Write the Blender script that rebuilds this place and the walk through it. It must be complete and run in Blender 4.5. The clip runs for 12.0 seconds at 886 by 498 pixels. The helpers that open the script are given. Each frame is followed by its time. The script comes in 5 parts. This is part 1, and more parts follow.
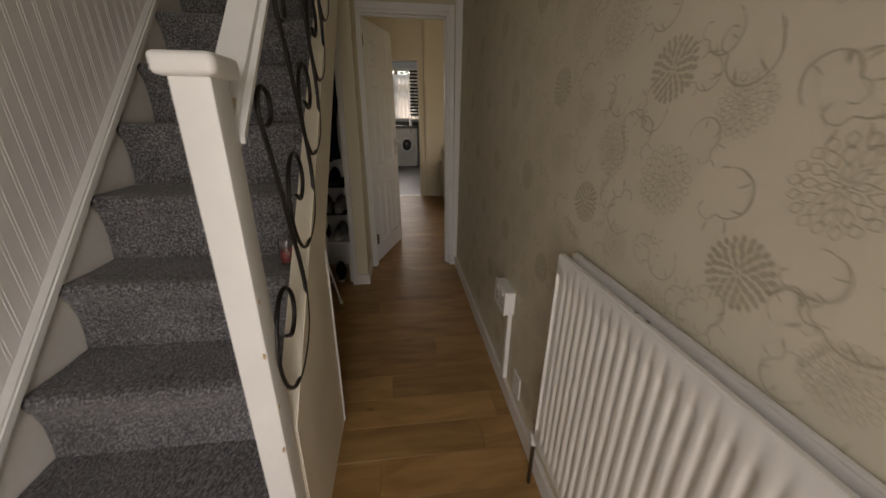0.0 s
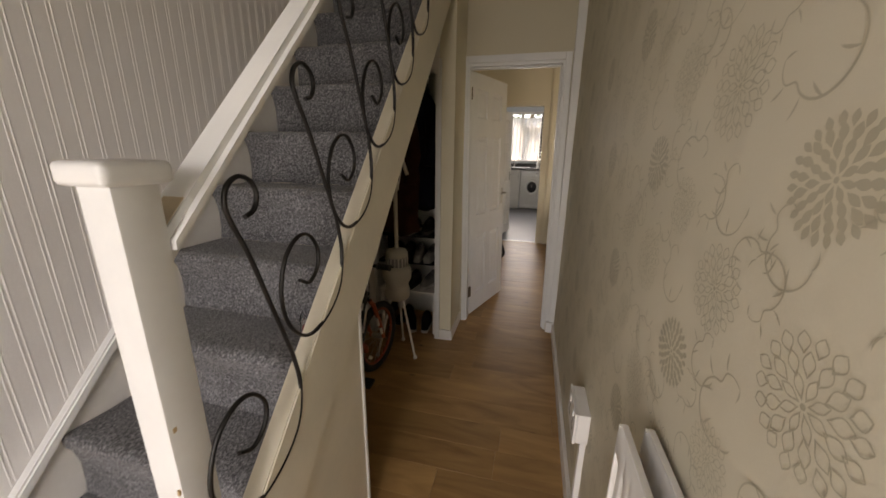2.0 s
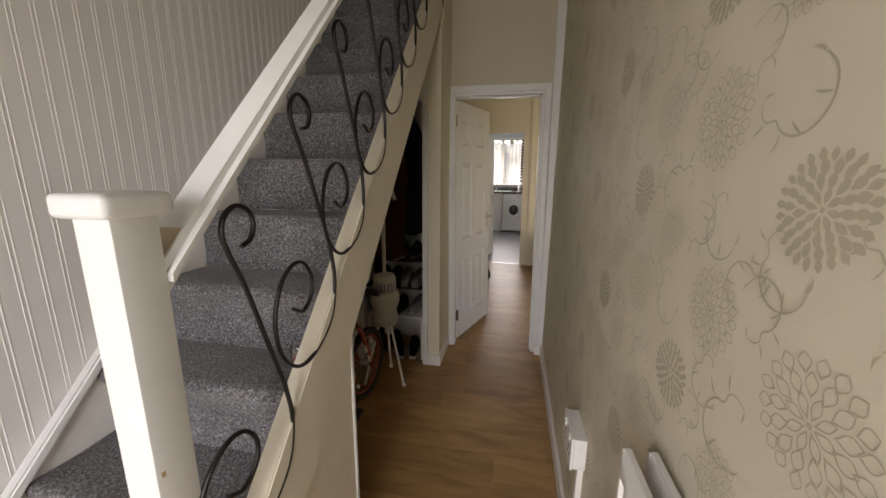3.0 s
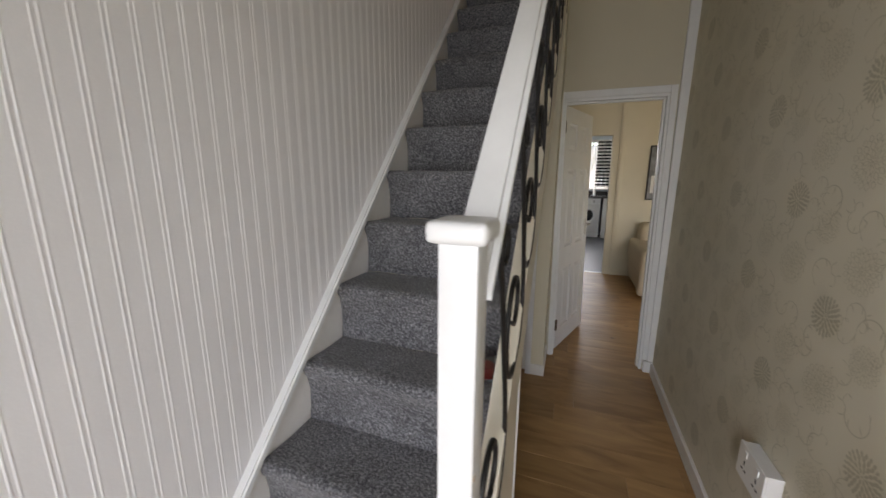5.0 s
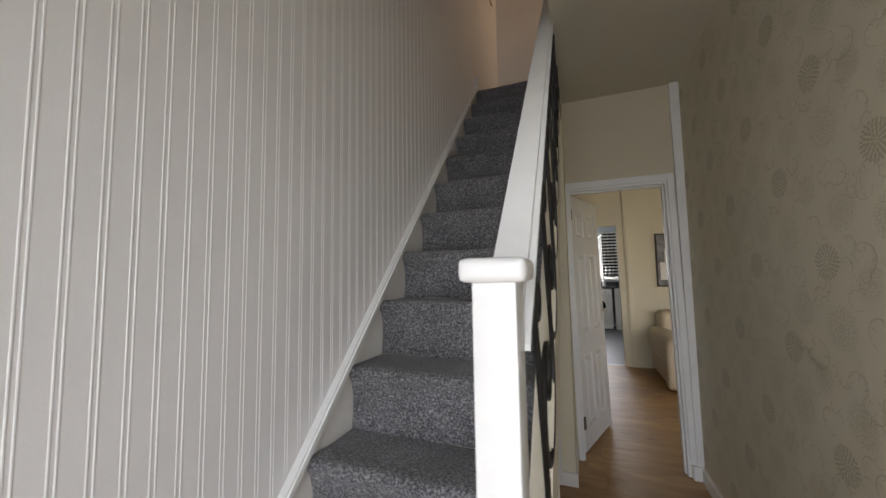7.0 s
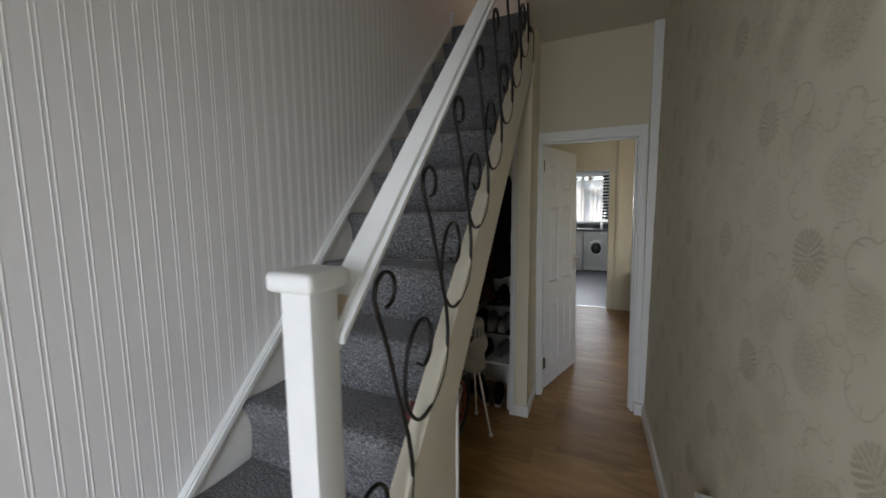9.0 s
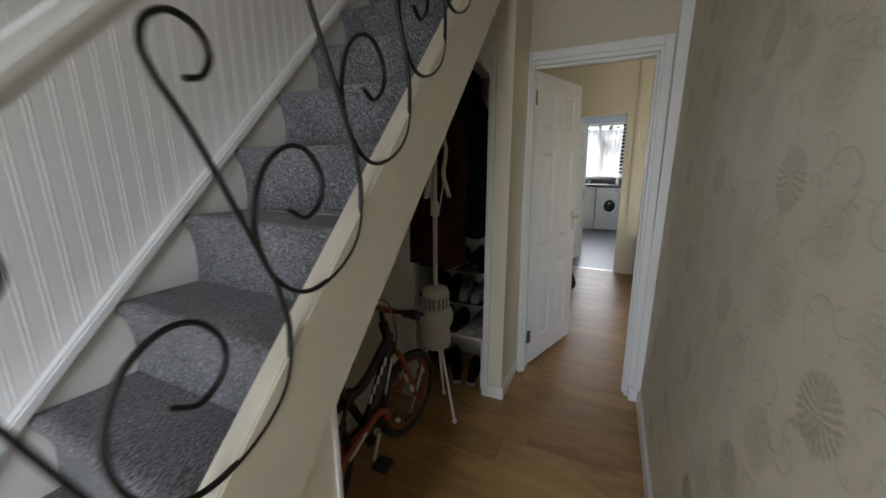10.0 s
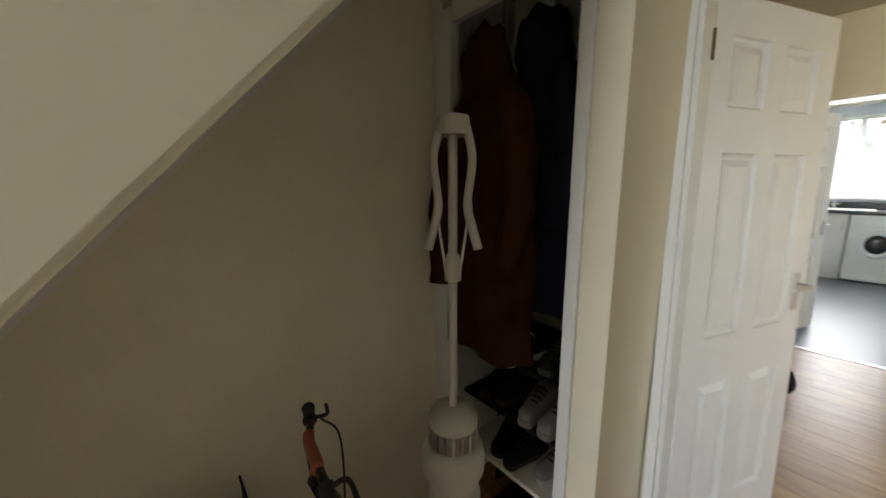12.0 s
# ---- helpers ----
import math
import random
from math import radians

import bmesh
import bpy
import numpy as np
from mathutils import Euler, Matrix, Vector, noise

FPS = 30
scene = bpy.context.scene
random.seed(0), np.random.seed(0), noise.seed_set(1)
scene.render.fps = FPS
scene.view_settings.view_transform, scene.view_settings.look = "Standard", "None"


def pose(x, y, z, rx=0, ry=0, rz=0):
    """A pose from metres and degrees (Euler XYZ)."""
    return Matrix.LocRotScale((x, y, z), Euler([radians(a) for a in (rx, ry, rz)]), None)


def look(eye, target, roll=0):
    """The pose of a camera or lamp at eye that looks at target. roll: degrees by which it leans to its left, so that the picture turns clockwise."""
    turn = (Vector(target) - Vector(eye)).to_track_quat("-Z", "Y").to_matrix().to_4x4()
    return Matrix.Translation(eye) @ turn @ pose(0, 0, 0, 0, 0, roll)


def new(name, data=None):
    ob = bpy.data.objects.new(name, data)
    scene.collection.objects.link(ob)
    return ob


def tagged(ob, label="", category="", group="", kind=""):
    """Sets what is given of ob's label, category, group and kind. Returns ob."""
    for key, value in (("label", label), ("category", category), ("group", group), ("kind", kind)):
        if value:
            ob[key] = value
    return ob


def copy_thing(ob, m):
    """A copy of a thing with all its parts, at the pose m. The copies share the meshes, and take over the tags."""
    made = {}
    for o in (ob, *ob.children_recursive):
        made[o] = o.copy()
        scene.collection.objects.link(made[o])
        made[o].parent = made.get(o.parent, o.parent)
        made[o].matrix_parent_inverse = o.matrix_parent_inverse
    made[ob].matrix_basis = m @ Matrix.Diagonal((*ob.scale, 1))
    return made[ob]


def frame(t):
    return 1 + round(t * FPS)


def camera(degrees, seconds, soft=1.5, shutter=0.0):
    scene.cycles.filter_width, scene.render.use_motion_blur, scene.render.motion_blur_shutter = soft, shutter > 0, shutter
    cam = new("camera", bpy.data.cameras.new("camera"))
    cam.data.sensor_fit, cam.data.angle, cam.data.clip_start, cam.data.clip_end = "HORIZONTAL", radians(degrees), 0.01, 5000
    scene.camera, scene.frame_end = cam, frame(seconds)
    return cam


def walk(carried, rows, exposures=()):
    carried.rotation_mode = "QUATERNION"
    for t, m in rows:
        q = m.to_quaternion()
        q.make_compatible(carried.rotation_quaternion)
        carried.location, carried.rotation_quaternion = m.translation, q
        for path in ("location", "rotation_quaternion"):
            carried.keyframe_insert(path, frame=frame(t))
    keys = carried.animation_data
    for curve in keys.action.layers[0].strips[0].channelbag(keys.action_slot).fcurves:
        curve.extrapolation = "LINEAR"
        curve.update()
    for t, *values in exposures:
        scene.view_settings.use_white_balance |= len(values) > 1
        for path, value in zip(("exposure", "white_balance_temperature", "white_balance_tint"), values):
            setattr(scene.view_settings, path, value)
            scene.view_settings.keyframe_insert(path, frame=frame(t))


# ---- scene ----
cam = camera(103.34, 12.0, shutter=0.35)
PATH = [
    (0, (-0.508, -3.061, 1.327), (-0.264, -1.210, 0.612), 0.69),
    (0.5, (-0.412, -2.860, 1.360), (-0.415, -0.979, 0.681), 0.19),
    (1, (-0.338, -2.800, 1.396), (-0.749, -0.952, 0.751), 0.33),
    (1.5, (-0.276, -2.781, 1.394), (-0.836, -0.973, 0.747), 0.88),
    (2, (-0.251, -2.776, 1.428), (-0.709, -0.904, 0.891), 0.78),
    (2.5, (-0.251, -2.766, 1.436), (-0.639, -0.849, 1.017), 0.65),
    (2.7, (-0.263, -2.773, 1.436), (-0.627, -0.849, 1.027), 0.60),
    (4.5, (-0.469, -2.855, 1.449), (-1.063, -0.992, 1.028), 0.33),
    (5, (-0.668, -2.902, 1.470), (-1.331, -1.058, 1.071), 0.39),
    (5.5, (-0.781, -2.972, 1.516), (-1.199, -1.025, 1.333), -0.15),
    (6, (-0.822, -2.969, 1.513), (-1.273, -1.021, 1.548), -0.03),
    (6.5, (-0.814, -2.935, 1.501), (-1.352, -1.011, 1.581), -0.25),
    (7, (-0.706, -2.901, 1.388), (-1.421, -1.039, 1.537), -0.95),
    (8.8, (-0.483, -2.845, 1.450), (-1.215, -0.994, 1.249), -0.37),
    (9, (-0.392, -2.839, 1.501), (-1.160, -1.004, 1.291), -0.45),
    (9.5, (-0.263, -2.650, 1.413), (-1.058, -0.847, 1.070), 0.39),
    (10, (-0.278, -2.291, 1.431), (-1.102, -0.526, 0.980), -0.12),
    (10.5, (-0.275, -1.965, 1.428), (-1.239, -0.292, 0.906), -0.83),
    (11, (-0.310, -1.705, 1.446), (-1.437, -0.152, 0.882), -0.59),
    (11.5, (-0.342, -1.461, 1.452), (-1.619, 0.013, 1.009), -0.20),
    (12, (-0.377, -1.263, 1.450), (-1.894, -0.009, 1.090), -0.36),
]
BASE = 2.3
EXPOSURES = [
    (0.0, -1.2, 9000, 25),
    (0.5, -0.88, 9000, 25),
    (1.0, -0.5, 9000, 25),
    (1.5, -0.45, 8850, 25),
    (2.0, -0.38, 8750, 25),
    (2.5, -0.2, 8450, 24),
    (4.5, -0.1, 7550, 23),
    (5.0, -0.25, 7400, 21),
    (5.5, -0.33, 7500, 23),
    (7.0, -0.3, 7300, 20),
    (9.0, -0.55, 6850, 17),
    (9.5, -0.3, 6750, 16),
    (10.0, -0.12, 6850, 17),
    (10.5, -0.1, 7150, 19),
    (11.0, 0.2, 7150, 17),
    (11.5, 0.45, 7250, 16),
    (12.0, 0.82, 7150, 15),
]
walk(cam, [(t, look(eye, target, roll)) for t, eye, target, roll in PATH], [(t, BASE + e, k, m) for t, e, k, m in EXPOSURES])

# ---- light ----
world = bpy.data.worlds.new("sky")
scene.world = world
world.use_nodes = True
wn, wl = world.node_tree.nodes, world.node_tree.links
sky = wn.new("ShaderNodeTexSky")
sky.sky_type, sky.sun_disc = "NISHITA", False
sky.sun_elevation, sky.sun_rotation = radians(58), radians(299)
wl.new(sky.outputs[0], wn["Background"].inputs[0])
wn["Background"].inputs[1].default_value = 0.14


def sun_lamp(strength, direction):
    data = bpy.data.lights.new("sun", "SUN")
    data.energy, data.angle, data.color = strength, radians(12), (1.0, 0.95, 0.88)
    ob = new("sun", data)
    ob.matrix_world = look((0, 0, 12), tuple(Vector((0, 0, 12)) + Vector(direction)))
    return ob


def window_light(name, eye, target, w, h, watts, colour, spread=180):
    data = bpy.data.lights.new(name, "AREA")
    data.shape, data.size, data.size_y = "RECTANGLE", w, h
    data.energy, data.color, data.spread = watts, colour, radians(spread)
    ob = new(name, data)
    ob.matrix_world = look(eye, target)
    return ob


sun_lamp(2.5, (0.45, -0.25, -0.9))
DAY = (0.80, 0.90, 1.0)
window_light("front_door_daylight", (-0.68, -4.22, 1.12), (-0.88, 0, -0.35), 0.82, 1.9, 6.1, DAY, 140)
# unseen lamp, added to brighten the living room's back wall from the front
window_light("front_room_fill_light", (1.75, -3.95, 1.5), (1.4, 2.5, 1.1), 2.2, 1.4, 13.5, (1.0, 0.98, 0.94))
window_light("living_window_daylight", (3.25, 1.5, 1.45), (0, 1.5, 1.0), 1.9, 1.3, 1.6, (1.0, 0.97, 0.92))
window_light("kitchen_window_daylight", (-0.55, 7.05, 1.85), (-0.55, 3, 0.9), 1.3, 1.1, 12, DAY)
# added lamp for the warm landing light; the wall behind has no window
window_light("landing_warm_light", (-0.06, 0.70, 4.35), (-1.4, 0.62, 4.2), 0.5, 0.9, 1.05, (1.0, 0.74, 0.48))

# ---- materials ----


def material(name, colour, rough=0.6, metal=0.0, vary=0.12, scale=6.0, bump=0.0, fine=120.0, second=None, spec=0.5, per_object=0.0):
    """A painted or solid surface: two scales of tone variation and a fine relief."""
    m = bpy.data.materials.new(name)
    m.use_nodes = True
    n, l = m.node_tree.nodes, m.node_tree.links
    b = n["Principled BSDF"]
    geo = n.new("ShaderNodeNewGeometry")
    broad, grain = n.new("ShaderNodeTexNoise"), n.new("ShaderNodeTexNoise")
    broad.inputs["Scale"].default_value, broad.inputs["Detail"].default_value = scale, 4
    grain.inputs["Scale"].default_value, grain.inputs["Detail"].default_value = fine, 3
    for t in (broad, grain):
        l.new(geo.outputs["Position"], t.inputs["Vector"])
    add = n.new("ShaderNodeMath")
    add.operation = "MULTIPLY_ADD"
    add.inputs[1].default_value = 0.35
    l.new(grain.outputs["Fac"], add.inputs[0])
    l.new(broad.outputs["Fac"], add.inputs[2])
    ramp = n.new("ShaderNodeMapRange")
    ramp.inputs["From Min"].default_value, ramp.inputs["From Max"].default_value = 0.38, 0.98
    l.new(add.outputs[0], ramp.inputs["Value"])
    mix = n.new("ShaderNodeMix")
    mix.data_type = "RGBA"
    dark = second or tuple(c * (1 - 2 * vary) for c in colour)
    mix.inputs["A"].default_value, mix.inputs["B"].default_value = (*dark, 1), (*colour, 1)
    l.new(ramp.outputs[0], mix.inputs["Factor"])
    out = mix.outputs["Result"]
    if per_object:
        info, hsv, mr = n.new("ShaderNodeObjectInfo"), n.new("ShaderNodeHueSaturation"), n.new("ShaderNodeMapRange")
        mr.inputs["To Min"].default_value, mr.inputs["To Max"].default_value = 1 - per_object, 1 + per_object
        l.new(info.outputs["Random"], mr.inputs["Value"])
        l.new(mr.outputs[0], hsv.inputs["Value"])
        l.new(out, hsv.inputs["Color"])
        out = hsv.outputs["Color"]
    l.new(out, b.inputs["Base Color"])
    rr = n.new("ShaderNodeMapRange")
    rr.inputs["To Min"].default_value, rr.inputs["To Max"].default_value = max(0.03, rough - 0.07), min(1, rough + 0.07)
    l.new(broad.outputs["Fac"], rr.inputs["Value"])
    l.new(rr.outputs[0], b.inputs["Roughness"])
    b.inputs["Metallic"].default_value, b.inputs["Specular IOR Level"].default_value = metal, spec
    if bump:
        bp = n.new("ShaderNodeBump")
        bp.inputs["Strength"].default_value, bp.inputs["Distance"].default_value = bump, 0.0016
        l.new(grain.outputs["Fac"], bp.inputs["Height"])
        l.new(bp.outputs[0], b.inputs["Normal"])
    return m


def carpet_material():
    m = bpy.data.materials.new("grey_carpet")
    m.use_nodes = True
    n, l = m.node_tree.nodes, m.node_tree.links
    b = n["Principled BSDF"]
    geo = n.new("ShaderNodeNewGeometry")
    tuft, fleck, wear = n.new("ShaderNodeTexNoise"), n.new("ShaderNodeTexNoise"), n.new("ShaderNodeTexNoise")
    for t, s, d in ((tuft, 150, 4), (fleck, 420, 2), (wear, 5, 3)):
        t.inputs["Scale"].default_value, t.inputs["Detail"].default_value = s, d
        l.new(geo.outputs["Position"], t.inputs["Vector"])
    ramp = n.new("ShaderNodeValToRGB")
    e = ramp.color_ramp.elements
    e[0].position, e[0].color = 0.36, (0.030, 0.030, 0.033, 1)
    e[1].position, e[1].color = 0.67, (0.35, 0.352, 0.365, 1)
    mid = ramp.color_ramp.elements.new(0.5)
    mid.color = (0.108, 0.109, 0.116, 1)
    mixn = n.new("ShaderNodeMix")
    mixn.inputs["Factor"].default_value = 0.4
    l.new(tuft.outputs["Fac"], mixn.inputs["A"])
    l.new(fleck.outputs["Fac"], mixn.inputs["B"])
    l.new(mixn.outputs["Result"], ramp.inputs["Fac"])
    hsv, mr = n.new("ShaderNodeHueSaturation"), n.new("ShaderNodeMapRange")
    mr.inputs["From Min"].default_value, mr.inputs["From Max"].default_value = 0.3, 0.7
    mr.inputs["To Min"].default_value, mr.inputs["To Max"].default_value = 0.8, 1.2
    l.new(wear.outputs["Fac"], mr.inputs["Value"])
    l.new(mr.outputs[0], hsv.inputs["Value"])
    l.new(ramp.outputs["Color"], hsv.inputs["Color"])
    l.new(hsv.outputs["Color"], b.inputs["Base Color"])
    b.inputs["Roughness"].default_value, b.inputs["Specular IOR Level"].default_value = 0.95, 0.15
    b.inputs["Sheen Weight"].default_value = 0.25
    bp = n.new("ShaderNodeBump")
    bp.inputs["Strength"].default_value, bp.inputs["Distance"].default_value = 0.9, 0.006
    l.new(tuft.outputs["Fac"], bp.inputs["Height"])
    l.new(bp.outputs[0], b.inputs["Normal"])
    return m


def laminate_material():
    """Oak laminate: grain drawn out along x, knots, and a tone of its own for each board."""
    m = bpy.data.materials.new("oak_laminate")
    m.use_nodes = True
    n, l = m.node_tree.nodes, m.node_tree.links
    b = n["Principled BSDF"]
    geo, info = n.new("ShaderNodeNewGeometry"), n.new("ShaderNodeObjectInfo")
    shift = n.new("ShaderNodeVectorMath")
    shift.operation = "MULTIPLY_ADD"
    shift.inputs[1].default_value = (1.0, 1.0, 1.0)
    comb = n.new("ShaderNodeCombineXYZ")
    mul = n.new("ShaderNodeMath")
    mul.operation, mul.inputs[1].default_value = "MULTIPLY", 37.0
    l.new(info.outputs["Random"], mul.inputs[0])
    for k in range(3):
        l.new(mul.outputs[0], comb.inputs[k])
    l.new(geo.outputs["Position"], shift.inputs[0])
    l.new(comb.outputs[0], shift.inputs[2])

    def noise_at(sx, sy, scale, detail, distortion=0.0):
        sc = n.new("ShaderNodeVectorMath")
        sc.operation, sc.inputs[1].default_value = "MULTIPLY", (sx, sy, 1)
        l.new(shift.outputs[0], sc.inputs[0])
        t = n.new("ShaderNodeTexNoise")
        t.inputs["Scale"].default_value, t.inputs["Detail"].default_value, t.inputs["Distortion"].default_value = scale, detail, distortion
        l.new(sc.outputs[0], t.inputs["Vector"])
        return t

    grain, figure = noise_at(1, 7, 8, 5, 0.6), noise_at(1, 4.2, 2.2, 4, 1.2)
    knotv = n.new("ShaderNodeVectorMath")
    knotv.operation, knotv.inputs[1].default_value = "MULTIPLY", (1.0, 1.9, 1)
    l.new(shift.outputs[0], knotv.inputs[0])
    knot = n.new("ShaderNodeTexVoronoi")
    knot.inputs["Scale"].default_value = 3.3
    l.new(knotv.outputs[0], knot.inputs["Vector"])
    ramp = n.new("ShaderNodeValToRGB")
    e = ramp.color_ramp.elements
    e[0].position, e[0].color = 0.30, (0.27, 0.142, 0.052, 1)
    e[1].position, e[1].color = 0.70, (0.47, 0.28, 0.115, 1)
    mixn = n.new("ShaderNodeMix")
    mixn.inputs["Factor"].default_value = 0.88
    l.new(grain.outputs["Fac"], mixn.inputs["A"])
    l.new(figure.outputs["Fac"], mixn.inputs["B"])
    l.new(mixn.outputs["Result"], ramp.inputs["Fac"])
    kr = n.new("ShaderNodeMapRange")
    kr.inputs["From Min"].default_value, kr.inputs["From Max"].default_value = 0.012, 0.10
    kr.inputs["To Min"].default_value, kr.inputs["To Max"].default_value = 0.22, 1.0
    l.new(knot.outputs["Distance"], kr.inputs["Value"])
    hsv, mr, mulk = n.new("ShaderNodeHueSaturation"), n.new("ShaderNodeMapRange"), n.new("ShaderNodeMath")
    mr.inputs["To Min"].default_value, mr.inputs["To Max"].default_value = 0.88, 1.12
    mulk.operation = "MULTIPLY"
    l.new(info.outputs["Random"], mr.inputs["Value"])
    l.new(mr.outputs[0], mulk.inputs[0])
    l.new(kr.outputs[0], mulk.inputs[1])
    l.new(mulk.outputs[0], hsv.inputs["Value"])
    l.new(ramp.outputs["Color"], hsv.inputs["Color"])
    l.new(hsv.outputs["Color"], b.inputs["Base Color"])
    rr = n.new("ShaderNodeMapRange")
    rr.inputs["To Min"].default_value, rr.inputs["To Max"].default_value = 0.34, 0.50
    l.new(grain.outputs["Fac"], rr.inputs["Value"])
    l.new(rr.outputs[0], b.inputs["Roughness"])
    bp = n.new("ShaderNodeBump")
    bp.inputs["Strength"].default_value, bp.inputs["Distance"].default_value = 0.14, 0.001
    l.new(grain.outputs["Fac"], bp.inputs["Height"])
    l.new(bp.outputs[0], b.inputs["Normal"])
    return m


def glass_material():
    m = bpy.data.materials.new("clear_glass")
    m.use_nodes = True
    b = m.node_tree.nodes["Principled BSDF"]
    b.inputs["Transmission Weight"].default_value, b.inputs["Roughness"].default_value = 1.0, 0.02
    b.inputs["Base Color"].default_value = (0.97, 0.99, 0.98, 1)
    return m


def net_material():
    """A thin white net curtain that lets most light through."""
    m = bpy.data.materials.new("white_net")
    m.use_nodes = True
    n, l = m.node_tree.nodes, m.node_tree.links
    n.remove(n["Principled BSDF"])
    tl, tr, mx, df = n.new("ShaderNodeBsdfTranslucent"), n.new("ShaderNodeBsdfTransparent"), n.new("ShaderNodeMixShader"), n.new("ShaderNodeBsdfDiffuse")
    m2 = n.new("ShaderNodeMixShader")
    tl.inputs[0].default_value = df.inputs[0].default_value = (0.9, 0.9, 0.9, 1)
    m2.inputs[0].default_value = 0.35
    l.new(tl.outputs[0], m2.inputs[1])
    l.new(df.outputs[0], m2.inputs[2])
    mx.inputs[0].default_value = 0.93
    l.new(tr.outputs[0], mx.inputs[1])
    l.new(m2.outputs[0], mx.inputs[2])
    l.new(mx.outputs[0], n["Material Output"].inputs[0])
    return m


GLOSS = material("white_gloss_paint", (0.745, 0.755, 0.745), 0.35, vary=0.04, scale=9, bump=0.06, fine=60)
GLOSS_B = material("white_gloss_board", (0.80, 0.78, 0.74), 0.42, vary=0.06, scale=5, bump=0.08, fine=40)
STRING = material("cream_gloss_paint", (0.78, 0.735, 0.61), 0.4, vary=0.05, scale=7, bump=0.05, fine=50)
STRIPE = material("striped_wallpaper", (0.765, 0.755, 0.75), 0.6, vary=0.04, scale=3, bump=0.12, fine=220)
RIB = material("raised_wallpaper_stripe", (0.82, 0.815, 0.81), 0.5, vary=0.03, scale=8, bump=0.1, fine=200)
FLORAL = material("cream_wallpaper", (0.69, 0.64, 0.51), 0.62, vary=0.05, scale=2.2, bump=0.05, fine=420)
PETAL = material("wallpaper_print", (0.50, 0.46, 0.345), 0.5, vary=0.06, scale=14, bump=0.05, fine=420)
PLAIN = material("plain_beige_wallpaper", (0.58, 0.53, 0.405), 0.65, vary=0.05, scale=2.2, bump=0.12, fine=420)
CREAM = material("cream_wall_paint", (0.72, 0.67, 0.52), 0.7, vary=0.05, scale=2.5, bump=0.1, fine=150)
UNDER = material("lining_paper", (0.80, 0.75, 0.59), 0.75, vary=0.08, scale=3, bump=0.25, fine=90)
# darker than the off-white ceilings are: their dim light is put into the colour
CEIL = material("dimmed_ceiling_paint", (0.54, 0.50, 0.40), 0.8, vary=0.04, scale=2, bump=0.1, fine=90)
KWALL = material("pale_blue_wall_paint", (0.62, 0.68, 0.74), 0.7, vary=0.04, scale=3, bump=0.05)
LINO = material("grey_vinyl_floor", (0.12, 0.125, 0.14), 0.4, vary=0.12, scale=7, bump=0.06)
UPVC = material("white_plastic", (0.82, 0.82, 0.80), 0.3, vary=0.03, scale=12)
ENAMEL = material("white_enamel", (0.78, 0.77, 0.74), 0.3, vary=0.05, scale=7, bump=0.03, fine=30)
IRON = material("black_wrought_iron", (0.018, 0.017, 0.016), 0.38, metal=0.3, vary=0.2, scale=30, bump=0.15, fine=140)
STEEL = material("satin_steel", (0.55, 0.54, 0.52), 0.3, metal=1.0, vary=0.06, scale=20)
BRASS = material("worn_dark_hinge_metal", (0.14, 0.11, 0.07), 0.4, metal=0.9, vary=0.2, scale=40)
BLACK = material("black_rubber", (0.016, 0.016, 0.017), 0.65, vary=0.2, scale=20, bump=0.2)
BLACKP = material("black_bike_paint", (0.014, 0.013, 0.014), 0.25, vary=0.15, scale=15)
ORANGE = material("orange_bike_paint", (0.33, 0.06, 0.018), 0.4, vary=0.1, scale=15)
WHITEP = material("white_print", (0.75, 0.75, 0.72), 0.4, vary=0.05, scale=15)
BEIGE = material("off_white_plastic", (0.46, 0.44, 0.38), 0.45, vary=0.06, scale=10)
GREYP = material("grey_plastic", (0.20, 0.20, 0.20), 0.45, vary=0.08, scale=14)
LEATHER = material("cream_leather", (0.66, 0.58, 0.44), 0.45, vary=0.06, scale=6, bump=0.25, fine=70)
RUST = material("rust_brown_cloth", (0.050, 0.019, 0.011), 0.95, vary=0.3, scale=9, bump=0.5, fine=200, spec=0.1)
NAVY = material("navy_cloth", (0.009, 0.010, 0.019), 0.95, vary=0.3, scale=7, bump=0.3, fine=180, spec=0.1)
CHAR = material("charcoal_cloth", (0.013, 0.012, 0.013), 0.95, vary=0.3, scale=7, bump=0.3, fine=180, spec=0.15)
WORKTOP = material("black_worktop", (0.03, 0.03, 0.032), 0.25, vary=0.2, scale=30)
CABINET = material("white_cabinet_laminate", (0.76, 0.74, 0.70), 0.4, vary=0.04, scale=6)
DARKGLASS = material("dark_door_glass", (0.02, 0.02, 0.022), 0.08, vary=0.1)
BARE = material("bare_primed_wood", (0.66, 0.53, 0.37), 0.55, vary=0.12, scale=14, bump=0.1)
WOOD = material("bare_pine", (0.55, 0.38, 0.20), 0.6, vary=0.12, scale=12, bump=0.1)
GRASS = material("lawn", (0.06, 0.11, 0.03), 0.9, vary=0.25, scale=5, bump=0.4, fine=60)
LEAF = material("hedge_leaves", (0.09, 0.16, 0.045), 0.6, vary=0.25, scale=5, per_object=0.2)
FENCE = material("fence_wood", (0.30, 0.20, 0.12), 0.8, vary=0.15, scale=6, bump=0.2)
PAVE = material("front_path_concrete", (0.32, 0.31, 0.29), 0.85, vary=0.12, scale=4, bump=0.3)
CANVAS = material("grey_print", (0.30, 0.32, 0.34), 0.5, vary=0.4, scale=9)
WAX = material("red_wax", (0.30, 0.03, 0.03), 0.4, vary=0.1, scale=20)
